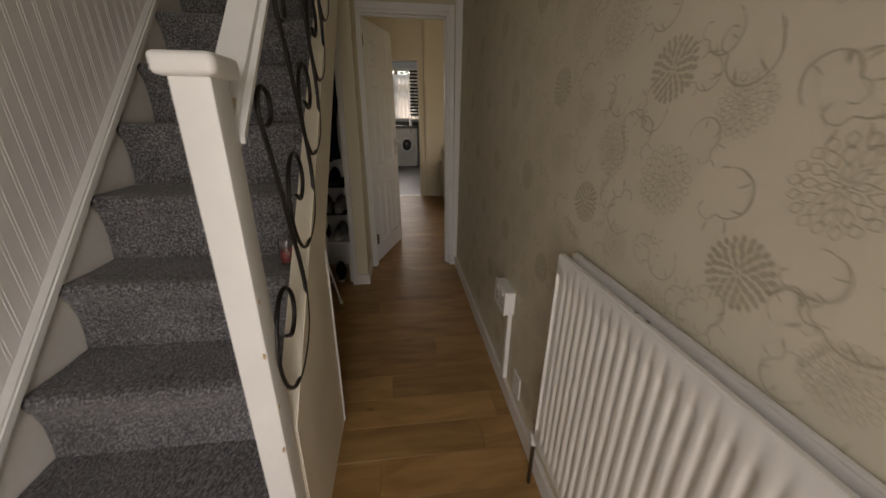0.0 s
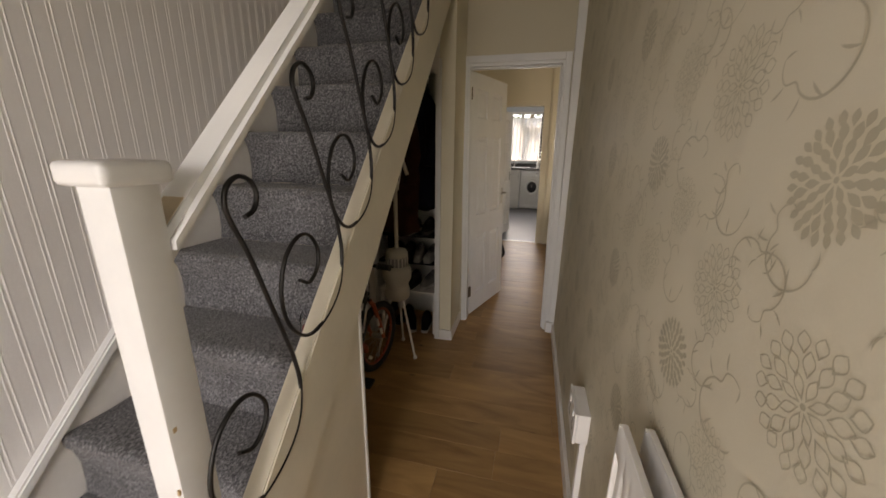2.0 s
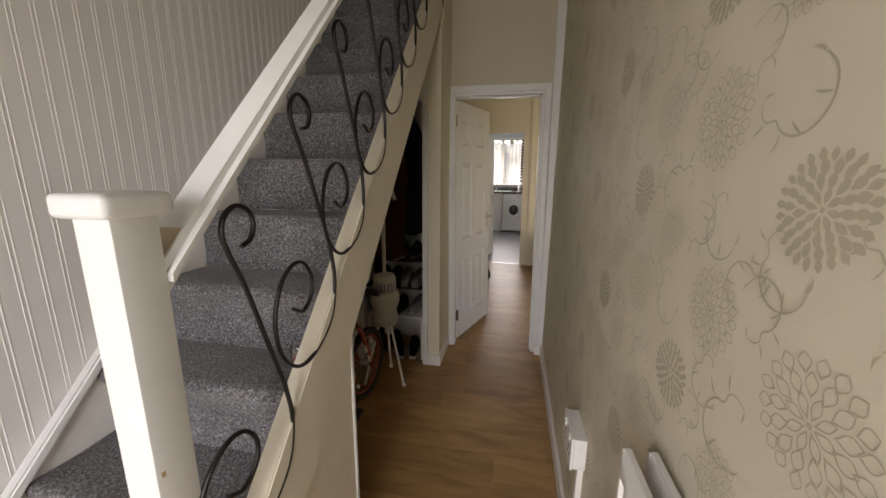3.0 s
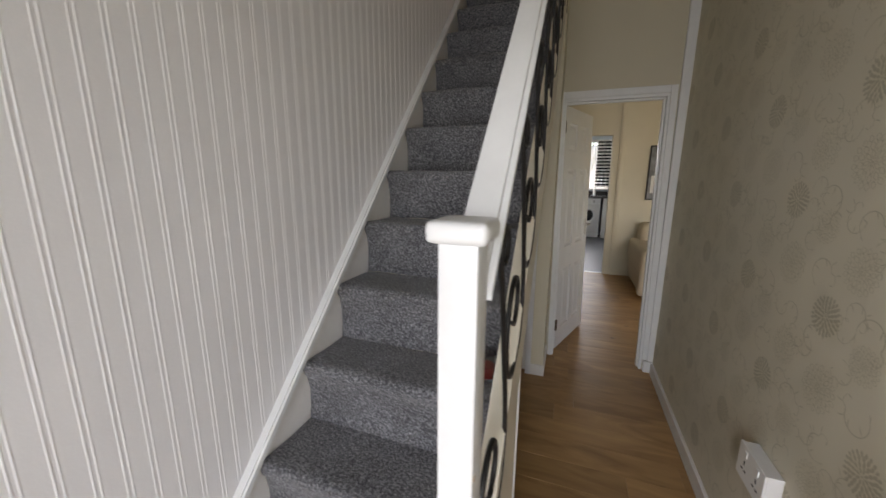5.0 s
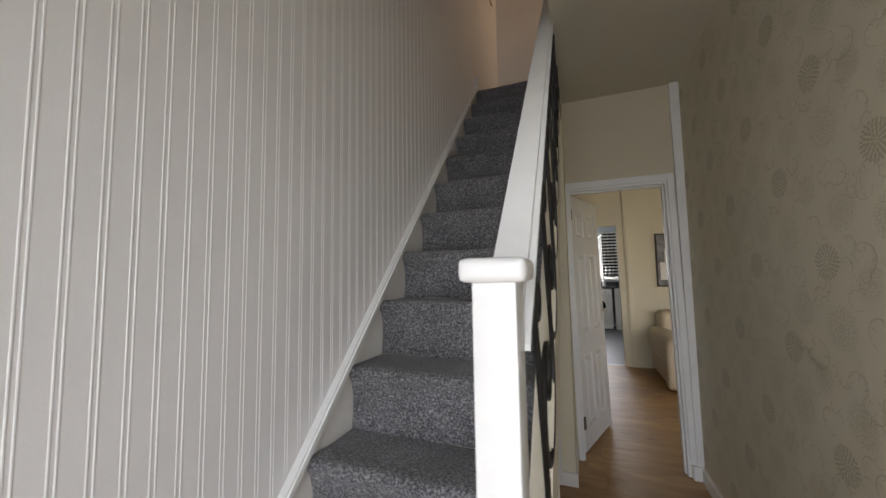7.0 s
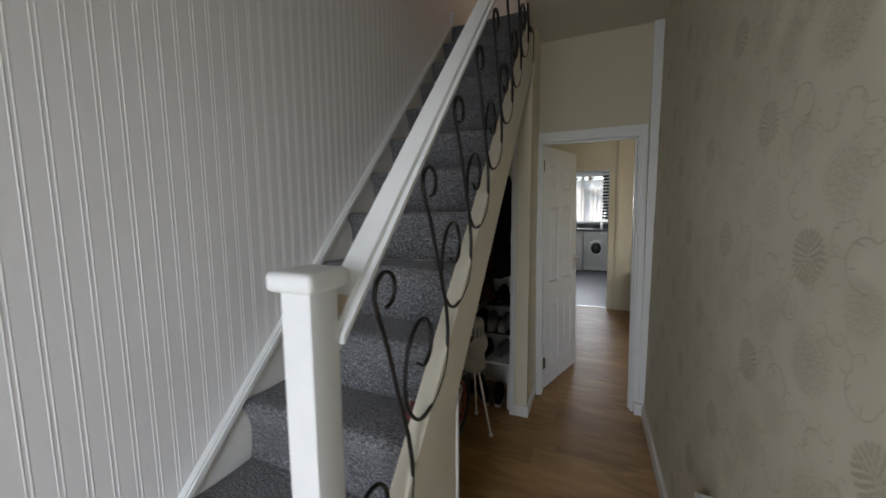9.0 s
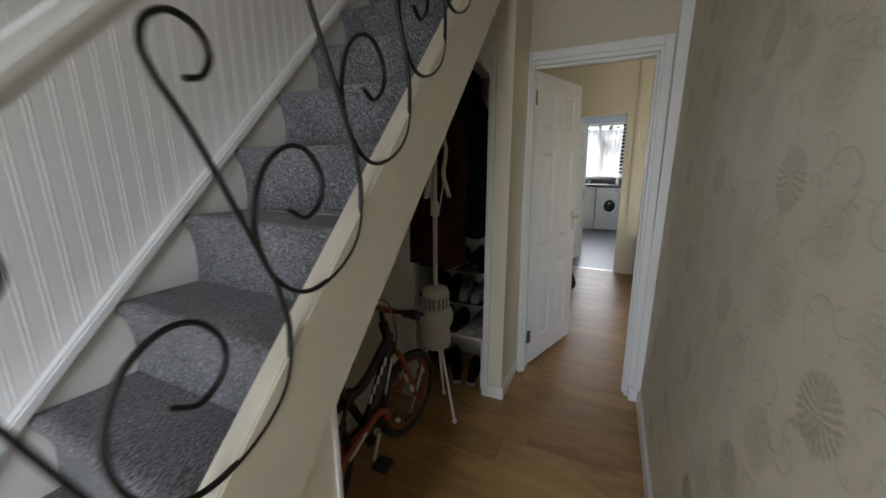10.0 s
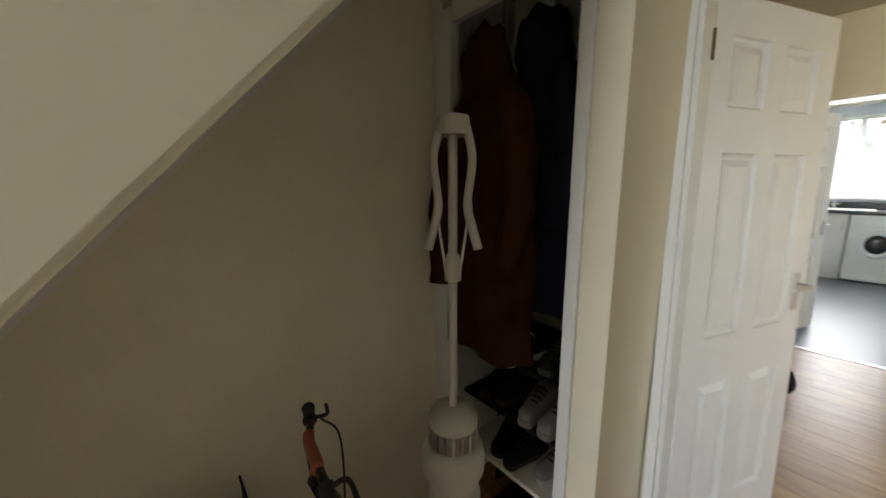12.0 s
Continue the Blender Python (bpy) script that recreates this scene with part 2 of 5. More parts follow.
CARPET, LAMINATE, GLASS, NET = carpet_material(), laminate_material(), glass_material(), net_material()

# ---- building helpers ----


def part(name, bm, mat, parent=None, label="", smooth=0.0, matrix=None):
    """Links a bmesh as one mesh object, under parent where one is given."""
    me = bpy.data.meshes.new(name)
    bmesh.ops.recalc_face_normals(bm, faces=bm.faces)
    bm.to_mesh(me)
    bm.free()
    for mm in (mat if isinstance(mat, (list, tuple)) else (mat,)):
        me.materials.append(mm)
    if smooth:
        for p in me.polygons:
            p.use_smooth = True
        me.set_sharp_from_angle(angle=radians(smooth))
    ob = new(name, me)
    if parent is not None:
        ob.parent = parent
    if matrix is not None:
        ob.matrix_basis = matrix
    if label:
        ob["label"] = label
    return ob


def thing(name, label, category, at=None, group="", kind=""):
    ob = new(name)
    ob.empty_display_size = 0.05
    if at is not None:
        ob.matrix_basis = at
    return tagged(ob, label, category, group, kind)


def box(bm, x0, x1, y0, y1, z0, z1, bevel=0.0, m=None, seg=2, index=0):
    vs = [bm.verts.new((x, y, z)) for x in (x0, x1) for y in (y0, y1) for z in (z0, z1)]
    quads = ((0, 1, 3, 2), (4, 6, 7, 5), (0, 4, 5, 1), (2, 3, 7, 6), (0, 2, 6, 4), (1, 5, 7, 3))
    fs = [bm.faces.new([vs[i] for i in q]) for q in quads]
    for f in fs:
        f.material_index = index
    if m is not None:
        for v in vs:
            v.co = m @ v.co
    if bevel:
        es = {e for f in fs for e in f.edges}
        bmesh.ops.bevel(bm, geom=list(es), offset=bevel, segments=seg, affect="EDGES", profile=0.6)
    return bm


def one_box(*a, **k):
    return box(bmesh.new(), *a, **k)


def tube(bm, pts, r, sides=8, closed=False, cap=True):
    """A round bar along points; r is one radius or one for each point."""
    pts = [Vector(p) for p in pts]
    n = len(pts)
    rings, up = [], None
    for i, p in enumerate(pts):
        a = pts[(i - 1) % n] if closed or i else p
        b = pts[(i + 1) % n] if closed or i < n - 1 else p
        d = (b - a).normalized()
        if up is None:
            up = d.orthogonal().normalized()
        up = (up - d * up.dot(d)).normalized()
        side = d.cross(up)
        rad = r[i] if isinstance(r, (list, tuple)) else r
        rings.append([bm.verts.new(p + rad * (math.cos(t) * up + math.sin(t) * side)) for t in (2 * math.pi * k / sides for k in range(sides))])
    for i in range(n if closed else n - 1):
        A, B = rings[i], rings[(i + 1) % n]
        off = 0
        if closed and i == n - 1:
            off = min(range(sides), key=lambda o: (A[0].co - B[o].co).length)
        for k in range(sides):
            bm.faces.new((A[k], A[(k + 1) % sides], B[(k + 1 + off) % sides], B[(k + off) % sides]))
    if cap and not closed:
        bm.faces.new(rings[0][::-1])
        bm.faces.new(rings[-1])
    return bm


def lathe(bm, profile, sides=24, m=None):
    """Turns (radius, height) pairs about z."""
    rings = []
    for r, z in profile:
        if r < 1e-5:
            rings.append([bm.verts.new((0, 0, z))])
        else:
            rings.append([bm.verts.new((r * math.cos(t), r * math.sin(t), z)) for t in (2 * math.pi * k / sides for k in range(sides))])
    for A, B in zip(rings, rings[1:]):
        for k in range(sides):
            q = [A[k % len(A)], A[(k + 1) % len(A)], B[(k + 1) % len(B)], B[k % len(B)]]
            q = list(dict.fromkeys(q))
            if len(q) > 2:
                bm.faces.new(q)
    if m is not None:
        for ring in rings:
            for v in ring:
                v.co = m @ v.co
    return bm


def prism(bm, outline, axis, a, b):
    """Extrudes a flat outline of (u, v) pairs along an axis from a to b."""
    def at(u, v, w):
        return {"x": (w, u, v), "y": (u, w, v), "z": (u, v, w)}[axis]
    A = [bm.verts.new(at(u, v, a)) for u, v in outline]
    B = [bm.verts.new(at(u, v, b)) for u, v in outline]
    bm.faces.new(A)
    bm.faces.new(B[::-1])
    for k in range(len(outline)):
        j = (k + 1) % len(outline)
        bm.faces.new((A[k], A[j], B[j], B[k]))
    return bm


def smooth_path(ctrl, steps=6):
    """A Catmull-Rom line through control points."""
    P = [Vector(p) for p in ctrl]
    P = [2 * P[0] - P[1]] + P + [2 * P[-1] - P[-2]]
    out = []
    for i in range(1, len(P) - 2):
        a, b, c, d = P[i - 1:i + 3]
        for k in range(steps):
            t = k / steps
            out.append(0.5 * (2 * b + (c - a) * t + (2 * a - 5 * b + 4 * c - d) * t * t + (3 * b - a - 3 * c + d) * t ** 3))
    return out + [P[-2]]


def lean(bm, k, z0, lo, hi):
    """Racks a frame out of plumb: what lies between x = lo and hi goes k metres to -x for each metre above z0."""
    for v in bm.verts:
        if lo < v.co.x < hi:
            v.co.x -= k * (v.co.z - z0)
    return bm


RACK = 0.016     # the old door frame stands out of plumb


def structure(name, bm, mat, label, smooth=0.0):
    return tagged(part(name, bm, mat, None, "", smooth), label, name.split("_")[0], kind="structure")


# ---- the shell ----
XL, CEIL_Z, LAND = -1.485, 2.75, 2.975      # party wall, hall ceiling, upper floor
RISE, GO, Y0 = 0.2125, 0.2013, -2.6596       # stair rise, going, first nosing
SLOPE = RISE / GO
LIVE_Y, LIVE_Z, KIT_Y = 3.0, 2.72, 7.2

structure("subfloor", box(box(one_box(-3.2, 3.4, -4.1, LIVE_Y + 0.1, -0.2, -0.012), -1.9, 1.4, LIVE_Y + 0.1, KIT_Y, -0.2, -0.012), -1.4, 0, -4.3, -4.1, -0.2, -0.012), WOOD, "timber floor under the laminate boards")
structure("kitchen_floor", one_box(-1.9, 1.4, LIVE_Y + 0.05, KIT_Y, -0.012, 0.0), LINO, "dark grey vinyl kitchen floor")
structure("threshold_strip", one_box(-0.86, -0.11, LIVE_Y + 0.02, LIVE_Y + 0.06, 0.0, 0.006, bevel=0.002), STEEL, "metal threshold strip between laminate and vinyl")
wall_left = structure("wall_left", one_box(XL - 0.15, XL, -4.2, 1.15, -0.05, 5.3), STRIPE, "pale party wall papered in raised vertical stripes")
SKEW = Matrix.Translation((0, -2.3, 0)) @ pose(0, 0, 0, 0, 0, -0.5) @ Matrix.Translation((0, 2.3, 0))     # the right wall is not quite square to the hall
wall_right = structure("wall_right", one_box(0.0, 0.12, -4.2, 0.0, -0.05, CEIL_Z), FLORAL, "cream wallpapered hall wall with a flower and tendril pattern")
wall_right.matrix_basis = SKEW
bm = one_box(-0.744, -0.063, 0.0, 0.10, 2.045, CEIL_Z)
box(bm, -0.87, -0.744, 0.0, 0.10, -0.05, CEIL_Z)
box(bm, -0.063, 0.12, 0.0, 0.10, -0.05, CEIL_Z)
lean(bm, RACK, 1.0, -0.8, -0.01)
structure("wall_door", bm, PLAIN, "plain beige papered wall round the living room doorway")
bm = one_box(-3.2, -0.87, 0.1, 0.2, -0.05, CEIL_Z)
structure("wall_cupboard_back", bm, CREAM, "plain wall behind the stairs cupboard")
# front wall with the open front doorway behind the walker
bm = one_box(XL, -1.125, -4.3, -4.15, -0.05, 5.3)
box(bm, -1.125, -0.235, -4.3, -4.15, 2.1, 5.3)
box(bm, -0.235, 0.12, -4.3, -4.15, -0.05, 5.3)
structure("wall_front", bm, FLORAL, "papered front wall with an open doorway")
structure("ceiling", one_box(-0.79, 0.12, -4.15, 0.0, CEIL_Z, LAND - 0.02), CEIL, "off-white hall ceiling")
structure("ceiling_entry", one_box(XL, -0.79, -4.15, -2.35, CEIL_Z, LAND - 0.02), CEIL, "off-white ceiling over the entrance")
# living room and kitchen
bm = one_box(-3.2, -0.86, LIVE_Y, LIVE_Y + 0.1, -0.05, LIVE_Z)
box(bm, -0.86, -0.11, LIVE_Y, LIVE_Y + 0.1, 2.10, LIVE_Z)
box(bm, -0.11, 3.4, LIVE_Y, LIVE_Y + 0.1, -0.05, LIVE_Z)
lean(bm, RACK, 0.0, -0.9, 0.0)
structure("wall_living_back", bm, CREAM, "cream wall with the kitchen doorway")
bm = one_box(3.3, 3.4, 0.1, 0.5, -0.05, LIVE_Z)
box(bm, 3.3, 3.4, 2.5, LIVE_Y, -0.05, LIVE_Z)
box(bm, 3.3, 3.4, 0.5, 2.5, -0.05, 0.75)
box(bm, 3.3, 3.4, 0.5, 2.5, 2.15, LIVE_Z)
structure("wall_living_side", bm, CREAM, "cream living room wall with a window opening")
# unseen front room, added so that its lamp can reach the living room
bm = one_box(3.3, 3.4, -4.3, 0.1, -0.05, LIVE_Z)
structure("wall_front_room_side", bm, CREAM, "unseen cream side wall added to the front room")
bm = one_box(0.12, 0.6, -4.3, -4.15, -0.05, LIVE_Z)
box(bm, 2.9, 3.3, -4.3, -4.15, -0.05, LIVE_Z)
box(bm, 0.6, 2.9, -4.3, -4.15, -0.05, 0.75)
box(bm, 0.6, 2.9, -4.3, -4.15, 2.25, LIVE_Z)
structure("wall_front_room", bm, CREAM, "unseen front wall added round the lamp opening")
structure("ceiling_front_room", one_box(0.12, 3.4, -4.3, 0.1, LIVE_Z, LIVE_Z + 0.1), CEIL, "unseen off-white ceiling added over the front room")
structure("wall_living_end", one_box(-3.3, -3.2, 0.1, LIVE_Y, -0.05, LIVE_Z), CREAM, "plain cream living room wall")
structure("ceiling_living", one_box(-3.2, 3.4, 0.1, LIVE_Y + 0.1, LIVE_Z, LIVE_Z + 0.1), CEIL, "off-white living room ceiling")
bm = one_box(-2.0, -1.9, LIVE_Y + 0.1, KIT_Y, -0.05, 2.6)
box(bm, 1.4, 1.5, LIVE_Y + 0.1, KIT_Y, -0.05, 2.6)
structure("wall_kitchen_side", bm, KWALL, "pale blue kitchen side walls")
bm = one_box(-2.0, -1.35, KIT_Y, KIT_Y + 0.12, -0.05, 2.6)
box(bm, 0.25, 1.5, KIT_Y, KIT_Y + 0.12, -0.05, 2.6)
box(bm, -1.35, 0.25, KIT_Y, KIT_Y + 0.12, -0.05, 1.22)
box(bm, -1.35, 0.25, KIT_Y, KIT_Y + 0.12, 2.45, 2.6)
structure("wall_kitchen_window", bm, KWALL, "pale blue kitchen wall with a wide window")
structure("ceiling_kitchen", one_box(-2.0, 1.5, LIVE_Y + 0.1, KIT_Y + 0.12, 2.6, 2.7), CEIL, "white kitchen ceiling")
# upper landing
structure("landing_floor", one_box(XL, 0.12, -0.035, 1.15, LAND - 0.2, LAND - 0.005), CARPET, "grey carpeted upper landing")
structure("wall_landing_end", one_box(XL, 0.12, 1.0, 1.15, LAND - 0.2, 5.3), STRIPE, "pale wall at the head of the stairs")
bm = one_box(0.0, 0.12, -4.15, 1.0, LAND - 0.02, 5.3)
structure("wall_landing_side", bm, STRIPE, "pale upper landing wall")
structure("ceiling_landing", one_box(XL - 0.15, 0.12, -4.2, 1.15, 5.3, 5.4), CEIL, "white upper ceiling")
structure("upper_floor", one_box(-0.79, 0.0, -4.15, -0.06, LAND - 0.02, LAND), CARPET, "carpeted floor over the hall")
structure("ground", one_box(-60, 60, -60, 60, -0.4, -0.2), GRASS, "grass and ground round the house")
structure("front_path", one_box(-1.6, 0.0, -9, -4.3, -0.2, -0.06), PAVE, "concrete path to the front door")
# ---- stairs ----


def nosing(k):
    """The y and z of the kth nosing; the first step is 0."""
    return Y0 + GO * k, RISE * (k + 1)


staircase = thing("staircase", "steep grey carpeted staircase with cream painted strings", "staircase", kind="structure")


def carpet_step(k):
    """Carpet over one riser and tread with a rolled nosing, uneven like soft pile."""
    y, z = nosing(k)
    z += 0.012
    prof = [(y + 0.014, z - RISE + 0.0), (y + 0.021, z - RISE + 0.04), (y + 0.022, z - RISE * 0.5), (y + 0.012, z - 0.055), (y + 0.001, z - 0.038), (y - 0.004, z - 0.022), (y - 0.001, z - 0.009), (y + 0.008, z - 0.001), (y + 0.03, z + 0.001), (y + GO * 0.6, z - 0.002), (y + GO + 0.016, z - 0.001)]
    bm = bmesh.new()
    n, x0, x1 = 22, -1.463, -0.832
    rows = []
    for i in range(n + 1):
        x = x0 + (x1 - x0) * i / n
        row = []
        for j, (py, pz) in enumerate(prof):
            w = 0.0035 * noise.noise((x * 7, k * 3.1, j * 0.5)) + 0.002 * noise.noise((x * 25, k * 5.3, j * 1.1))
            row.append(bm.verts.new((x, py - w, pz + w)))
        rows.append(row)
    for a, b in zip(rows, rows[1:]):
        for j in range(len(prof) - 1):
            bm.faces.new((a[j], b[j], b[j + 1], a[j + 1]))
    return part("carpeted_step", bm, CARPET, staircase, smooth=60)


for k in range(14):
    carpet_step(k)
Y_TOP = nosing(13)[0]
# soffit under the steps
y0, z0 = -2.45, SLOPE * (-2.45) + 2.784
y1, z1 = -0.05, SLOPE * (-0.05) + 2.784
part("soffit", prism(bmesh.new(), [(y0, z0), (y1, z1), (y1, z1 + 0.012), (y0, z0 + 0.012)], "x", XL + 0.0065, -0.787), UNDER, staircase, "plain papered underside of the stairs")


def sloped_board(name, c_top, c_low, y_a, y_b, x_a, x_b, mat, label, bevel=0.004):
    bm = prism(bmesh.new(), [(y_a, SLOPE * y_a + c_low), (y_b, SLOPE * y_b + c_low), (y_b, SLOPE * y_b + c_top), (y_a, SLOPE * y_a + c_top)], "x", x_a, x_b)
    bmesh.ops.bevel(bm, geom=list(bm.edges), offset=bevel, segments=2, affect="EDGES")
    return part(name, bm, mat, staircase, label, smooth=40)


sloped_board("outer_string", 3.088, 2.792, -2.365, -0.04, -0.83, -0.779, STRING, "cream painted outer string board")
sloped_board("wall_string_board", 3.0295, 2.76, -2.79, -0.04, XL, XL + 0.018, GLOSS_B, "white painted wall string")
sloped_board("wall_string_cap", 3.074, 3.030, -2.79, -0.04, XL + 0.001, XL + 0.036, GLOSS, "white moulded cap of the wall string", 0.006)
# landing end of the wall string
part("string_end_block", one_box(XL, XL + 0.03, -0.04, 0.05, LAND, LAND + 0.13, bevel=0.004), GLOSS, staircase)
# spandrel panel below the string, its edge strip and the foot fillet
ys = -1.785
part("spandrel_panel", prism(bmesh.new(), [(-2.37, 0), (ys, 0), (ys, SLOPE * ys + 2.833), (-2.37, SLOPE * -2.37 + 2.833)], "x", -0.816, -0.79), STRING, staircase, "cream painted spandrel panel below the string")
part("spandrel_edge", one_box(-0.82, -0.784, ys, ys + 0.014, 0, SLOPE * ys + 2.82, bevel=0.002), GLOSS, staircase, "white edge strip")


def newel():
    root = thing("newel_post", "white glossy square newel post with a rounded cap", "newel post")
    bm = one_box(-0.8445, -0.7835, -2.4335, -2.3685, 0.0, 1.379, bevel=0.003)
    shaft = part("shaft", bm, GLOSS, root, smooth=40)
    rnd = random.Random(3)
    for z, y in ((0.98, -2.424), (0.86, -2.435), (0.72, -2.428), (0.60, -2.435)):
        # small chips in the paint on the arrises
        x = -0.7832 if y > -2.431 else -0.7865
        part("paint_chip", one_box(x - 0.004, x + 0.0006, y - 0.002, y + 0.004, z, z + 0.008 + rnd.random() * 0.004), WOOD, shaft, "bare wood chip in the paint")
    bm = one_box(-0.8605, -0.7675, -2.450, -2.352, 1.377, 1.411, bevel=0.014, seg=4)
    part("cap", bm, GLOSS, root, "thick rounded white cap", smooth=50)
    return root


newel()


def handrail():
    root = thing("handrail", "white painted wooden handrail with bare worn end", "handrail")
    top, low = 3.806, 3.754
    ya, yb = -2.3665, -0.04

    def bar(a, b, t, u, xa, xb, bev):
        bm = prism(bmesh.new(), [(a, SLOPE * a + u), (b, SLOPE * b + u), (b, SLOPE * b + t), (a, SLOPE * a + t)], "x", xa, xb)
        long = [e for e in bm.edges if abs(e.verts[0].co.y - e.verts[1].co.y) > 0.03]
        bmesh.ops.bevel(bm, geom=long, offset=bev, segments=4, affect="EDGES")
        return bm

    part("rail", bar(ya, yb, top, low, -0.856, -0.776, 0.013), GLOSS, root, smooth=50)
    part("bare_patch", bar(ya, ya + 0.04, top + 0.0012, top - 0.004, -0.836, -0.792, 0.001), BARE, root, "bare wood where the paint has worn off")
    return root


handrail()


def scroll_baluster(drop=0.0):
    """One flat iron bar: a hook under the rail, a long slant and a large curl on the string."""
    root = thing("scroll_baluster", "black wrought iron scroll baluster between rail and string", "baluster", group="scrolls of the stair balustrade")
    hook = [(-1.952, 1.540), (-1.928, 1.549), (-1.916, 1.577), (-1.927, 1.605), (-1.957, 1.616), (-1.986, 1.599), (-1.996, 1.567)]
    slant = [(-1.985, 1.533), (-1.951, 1.470), (-1.900, 1.350), (-1.852, 1.235)]
    curl = [(-1.836, 1.140), (-1.856, 1.045), (-1.91, 0.988), (-1.986, 0.958), (-2.046, 0.970), (-2.094, 1.026), (-2.108, 1.104), (-2.083, 1.182), (-2.035, 1.222), (-1.988, 1.219), (-1.956, 1.176), (-1.962, 1.128), (-2.000, 1.098), (-2.038, 1.116)]
    oy, oz = -1.991, 0.997
    for name, ctrl in (("top_hook", hook + slant[:1]), ("slanting_bar", slant), ("bottom_curl", slant[-1:] + curl)):
        # a longer one reaches further down from the same hook
        ctrl = [(y - 0.3 * drop * min(1, max(0, 1.55 - z) / 0.3), z - drop * min(1, max(0, 1.55 - z) / 0.3)) for y, z in ctrl]
        pts = smooth_path([(0, y - oy, z - oz) for y, z in ctrl], 6)
        bm = bmesh.new()
        tube(bm, pts, 0.0047, 8)
        for v in bm.verts:
            v.co.x *= 1.3
        part(name, bm, IRON, root, smooth=60)
    root.matrix_basis = pose(-0.782, oy, oz)
    return root


BAL_Y, BAL_Z, BAL_GO = -2.030, 1.000, 0.228
unit = scroll_baluster()
unit.matrix_basis = pose(-0.782, BAL_Y, BAL_Z)
for k in range(1, 8):
    copy_thing(unit, pose(-0.782, BAL_Y + BAL_GO * k, BAL_Z + BAL_GO * SLOPE * k))
lowest = scroll_baluster(0.045)
lowest.matrix_basis = pose(-0.782, BAL_Y - BAL_GO, BAL_Z - BAL_GO * SLOPE)

# candle jar on the second visible tread
jar = thing("candle_jar", "small glass candle jar with red wax on the stair", "candle jar", pose(-0.872, nosing(3)[0] + 0.125, nosing(3)[1] + 0.013))
part("glass_jar", lathe(bmesh.new(), [(0, 0), (0.027, 0), (0.03, 0.01), (0.03, 0.07), (0.026, 0.085), (0.024, 0.085), (0.027, 0.07), (0.027, 0.012), (0, 0.01)], 20), GLASS, jar, smooth=60)
part("wax", lathe(bmesh.new(), [(0, 0.011), (0.0255, 0.011), (0.0255, 0.045), (0, 0.047)], 20), WAX, jar, "red candle wax", smooth=60)

# ---- trims of the hall ----
bm = one_box(-0.018, 0.0, -4.15, -0.05, 0.0, 0.085, bevel=0.004)
structure("baseboard_right", bm, GLOSS_B, "white painted skirting board").matrix_basis = SKEW
bm = one_box(-0.772, -0.740, -0.016, -0.0005, 0.0, 2.092, bevel=0.004)
lean(bm, RACK, 1.0, -0.85, 0.0)
structure("trim_door_left", bm, GLOSS, "white architrave beside the doorway")
bm = one_box(-0.066, -0.0245, -0.016, -0.0005, 0.09, 2.092, bevel=0.004)
lean(bm, RACK, 1.0, -0.85, 0.0)
structure("trim_door_right", bm, GLOSS, "white architrave beside the doorway")
bm = one_box(-0.7395, -0.0665, -0.016, -0.0005, 2.045, 2.092, bevel=0.004)
lean(bm, RACK, 1.0, -0.85, 0.0)
structure("trim_door_head", bm, GLOSS, "white architrave over the doorway")
bm = one_box(-0.022, 0.022, -0.032, -0.0005, 0.09, CEIL_Z - 0.002, bevel=0.004)
lean(bm, 0.008, 0.6, -0.1, 0.01)
structure("trim_corner", bm, GLOSS, "white boxed pipe cover up the corner")
structure("trim_plinth", one_box(-0.044, 0.018, -0.045, -0.0005, 0.0, 0.09, bevel=0.005), GLOSS, "white plinth block below the architrave")
bm = one_box(-0.745, -0.727, 0.0, 0.11, 0.0, 2.045, bevel=0.002)
box(bm, -0.082, -0.062, 0.0, 0.11, 0.0, 2.045, bevel=0.002)
box(bm, -0.727, -0.082, 0.0, 0.11, 2.024, 2.046, bevel=0.002)
box(bm, -0.095, -0.082, 0.035, 0.075, 0.0, 2.024, bevel=0.002)
box(bm, -0.727, -0.082, 0.035, 0.075, 2.012, 2.024, bevel=0.002)
lean(bm, RACK, 1.0, -0.85, 0.0)
structure("door_frame", bm, GLOSS, "white painted door lining with stops")

# post between cupboard and doorway
bm = one_box(-0.878, -0.773, -0.366, -0.003, 0.0, 2.40)
box(bm, -0.829, -0.773, -0.30, -0.003, 2.40, CEIL_Z - 0.001)
structure("wall_post", bm, CREAM, "cream painted wall end beside the stairs cupboard")
bm = one_box(-0.900, -0.862, -0.382, -0.3665, 0.0, 2.0, bevel=0.003)
structure("trim_post", bm, GLOSS, "white painted cupboard frame edge")
bm = one_box(-0.879, -0.761, -0.379, -0.3665, 0.0, 0.085, bevel=0.003)
box(bm, -0.7725, -0.761, -0.3665, -0.018, 0.0, 0.085, bevel=0.003)
structure("baseboard_post", bm, GLOSS_B, "white skirting round the wall end")
# cupboard frame under the stairs
bm = one_box(XL + 0.06, XL + 0.11, -0.40, -0.36, 0.0, 2.05, bevel=0.004)
box(bm, XL, XL + 0.06, -0.39, -0.36, 0.0, 2.3)
structure("trim_cupboard_left", bm, GLOSS, "white painted cupboard door frame")
bm = prism(bmesh.new(), [(XL + 0.11, 2.0), (-0.995, 2.0), (-0.878, 1.89), (-0.878, 2.30), (-1.2, 2.30), (XL + 0.11, 1.99 + 0.1)], "y", -0.392, -0.366)
structure("trim_cupboard_head", bm, GLOSS_B, "boarded head of the cupboard opening with a cut corner")
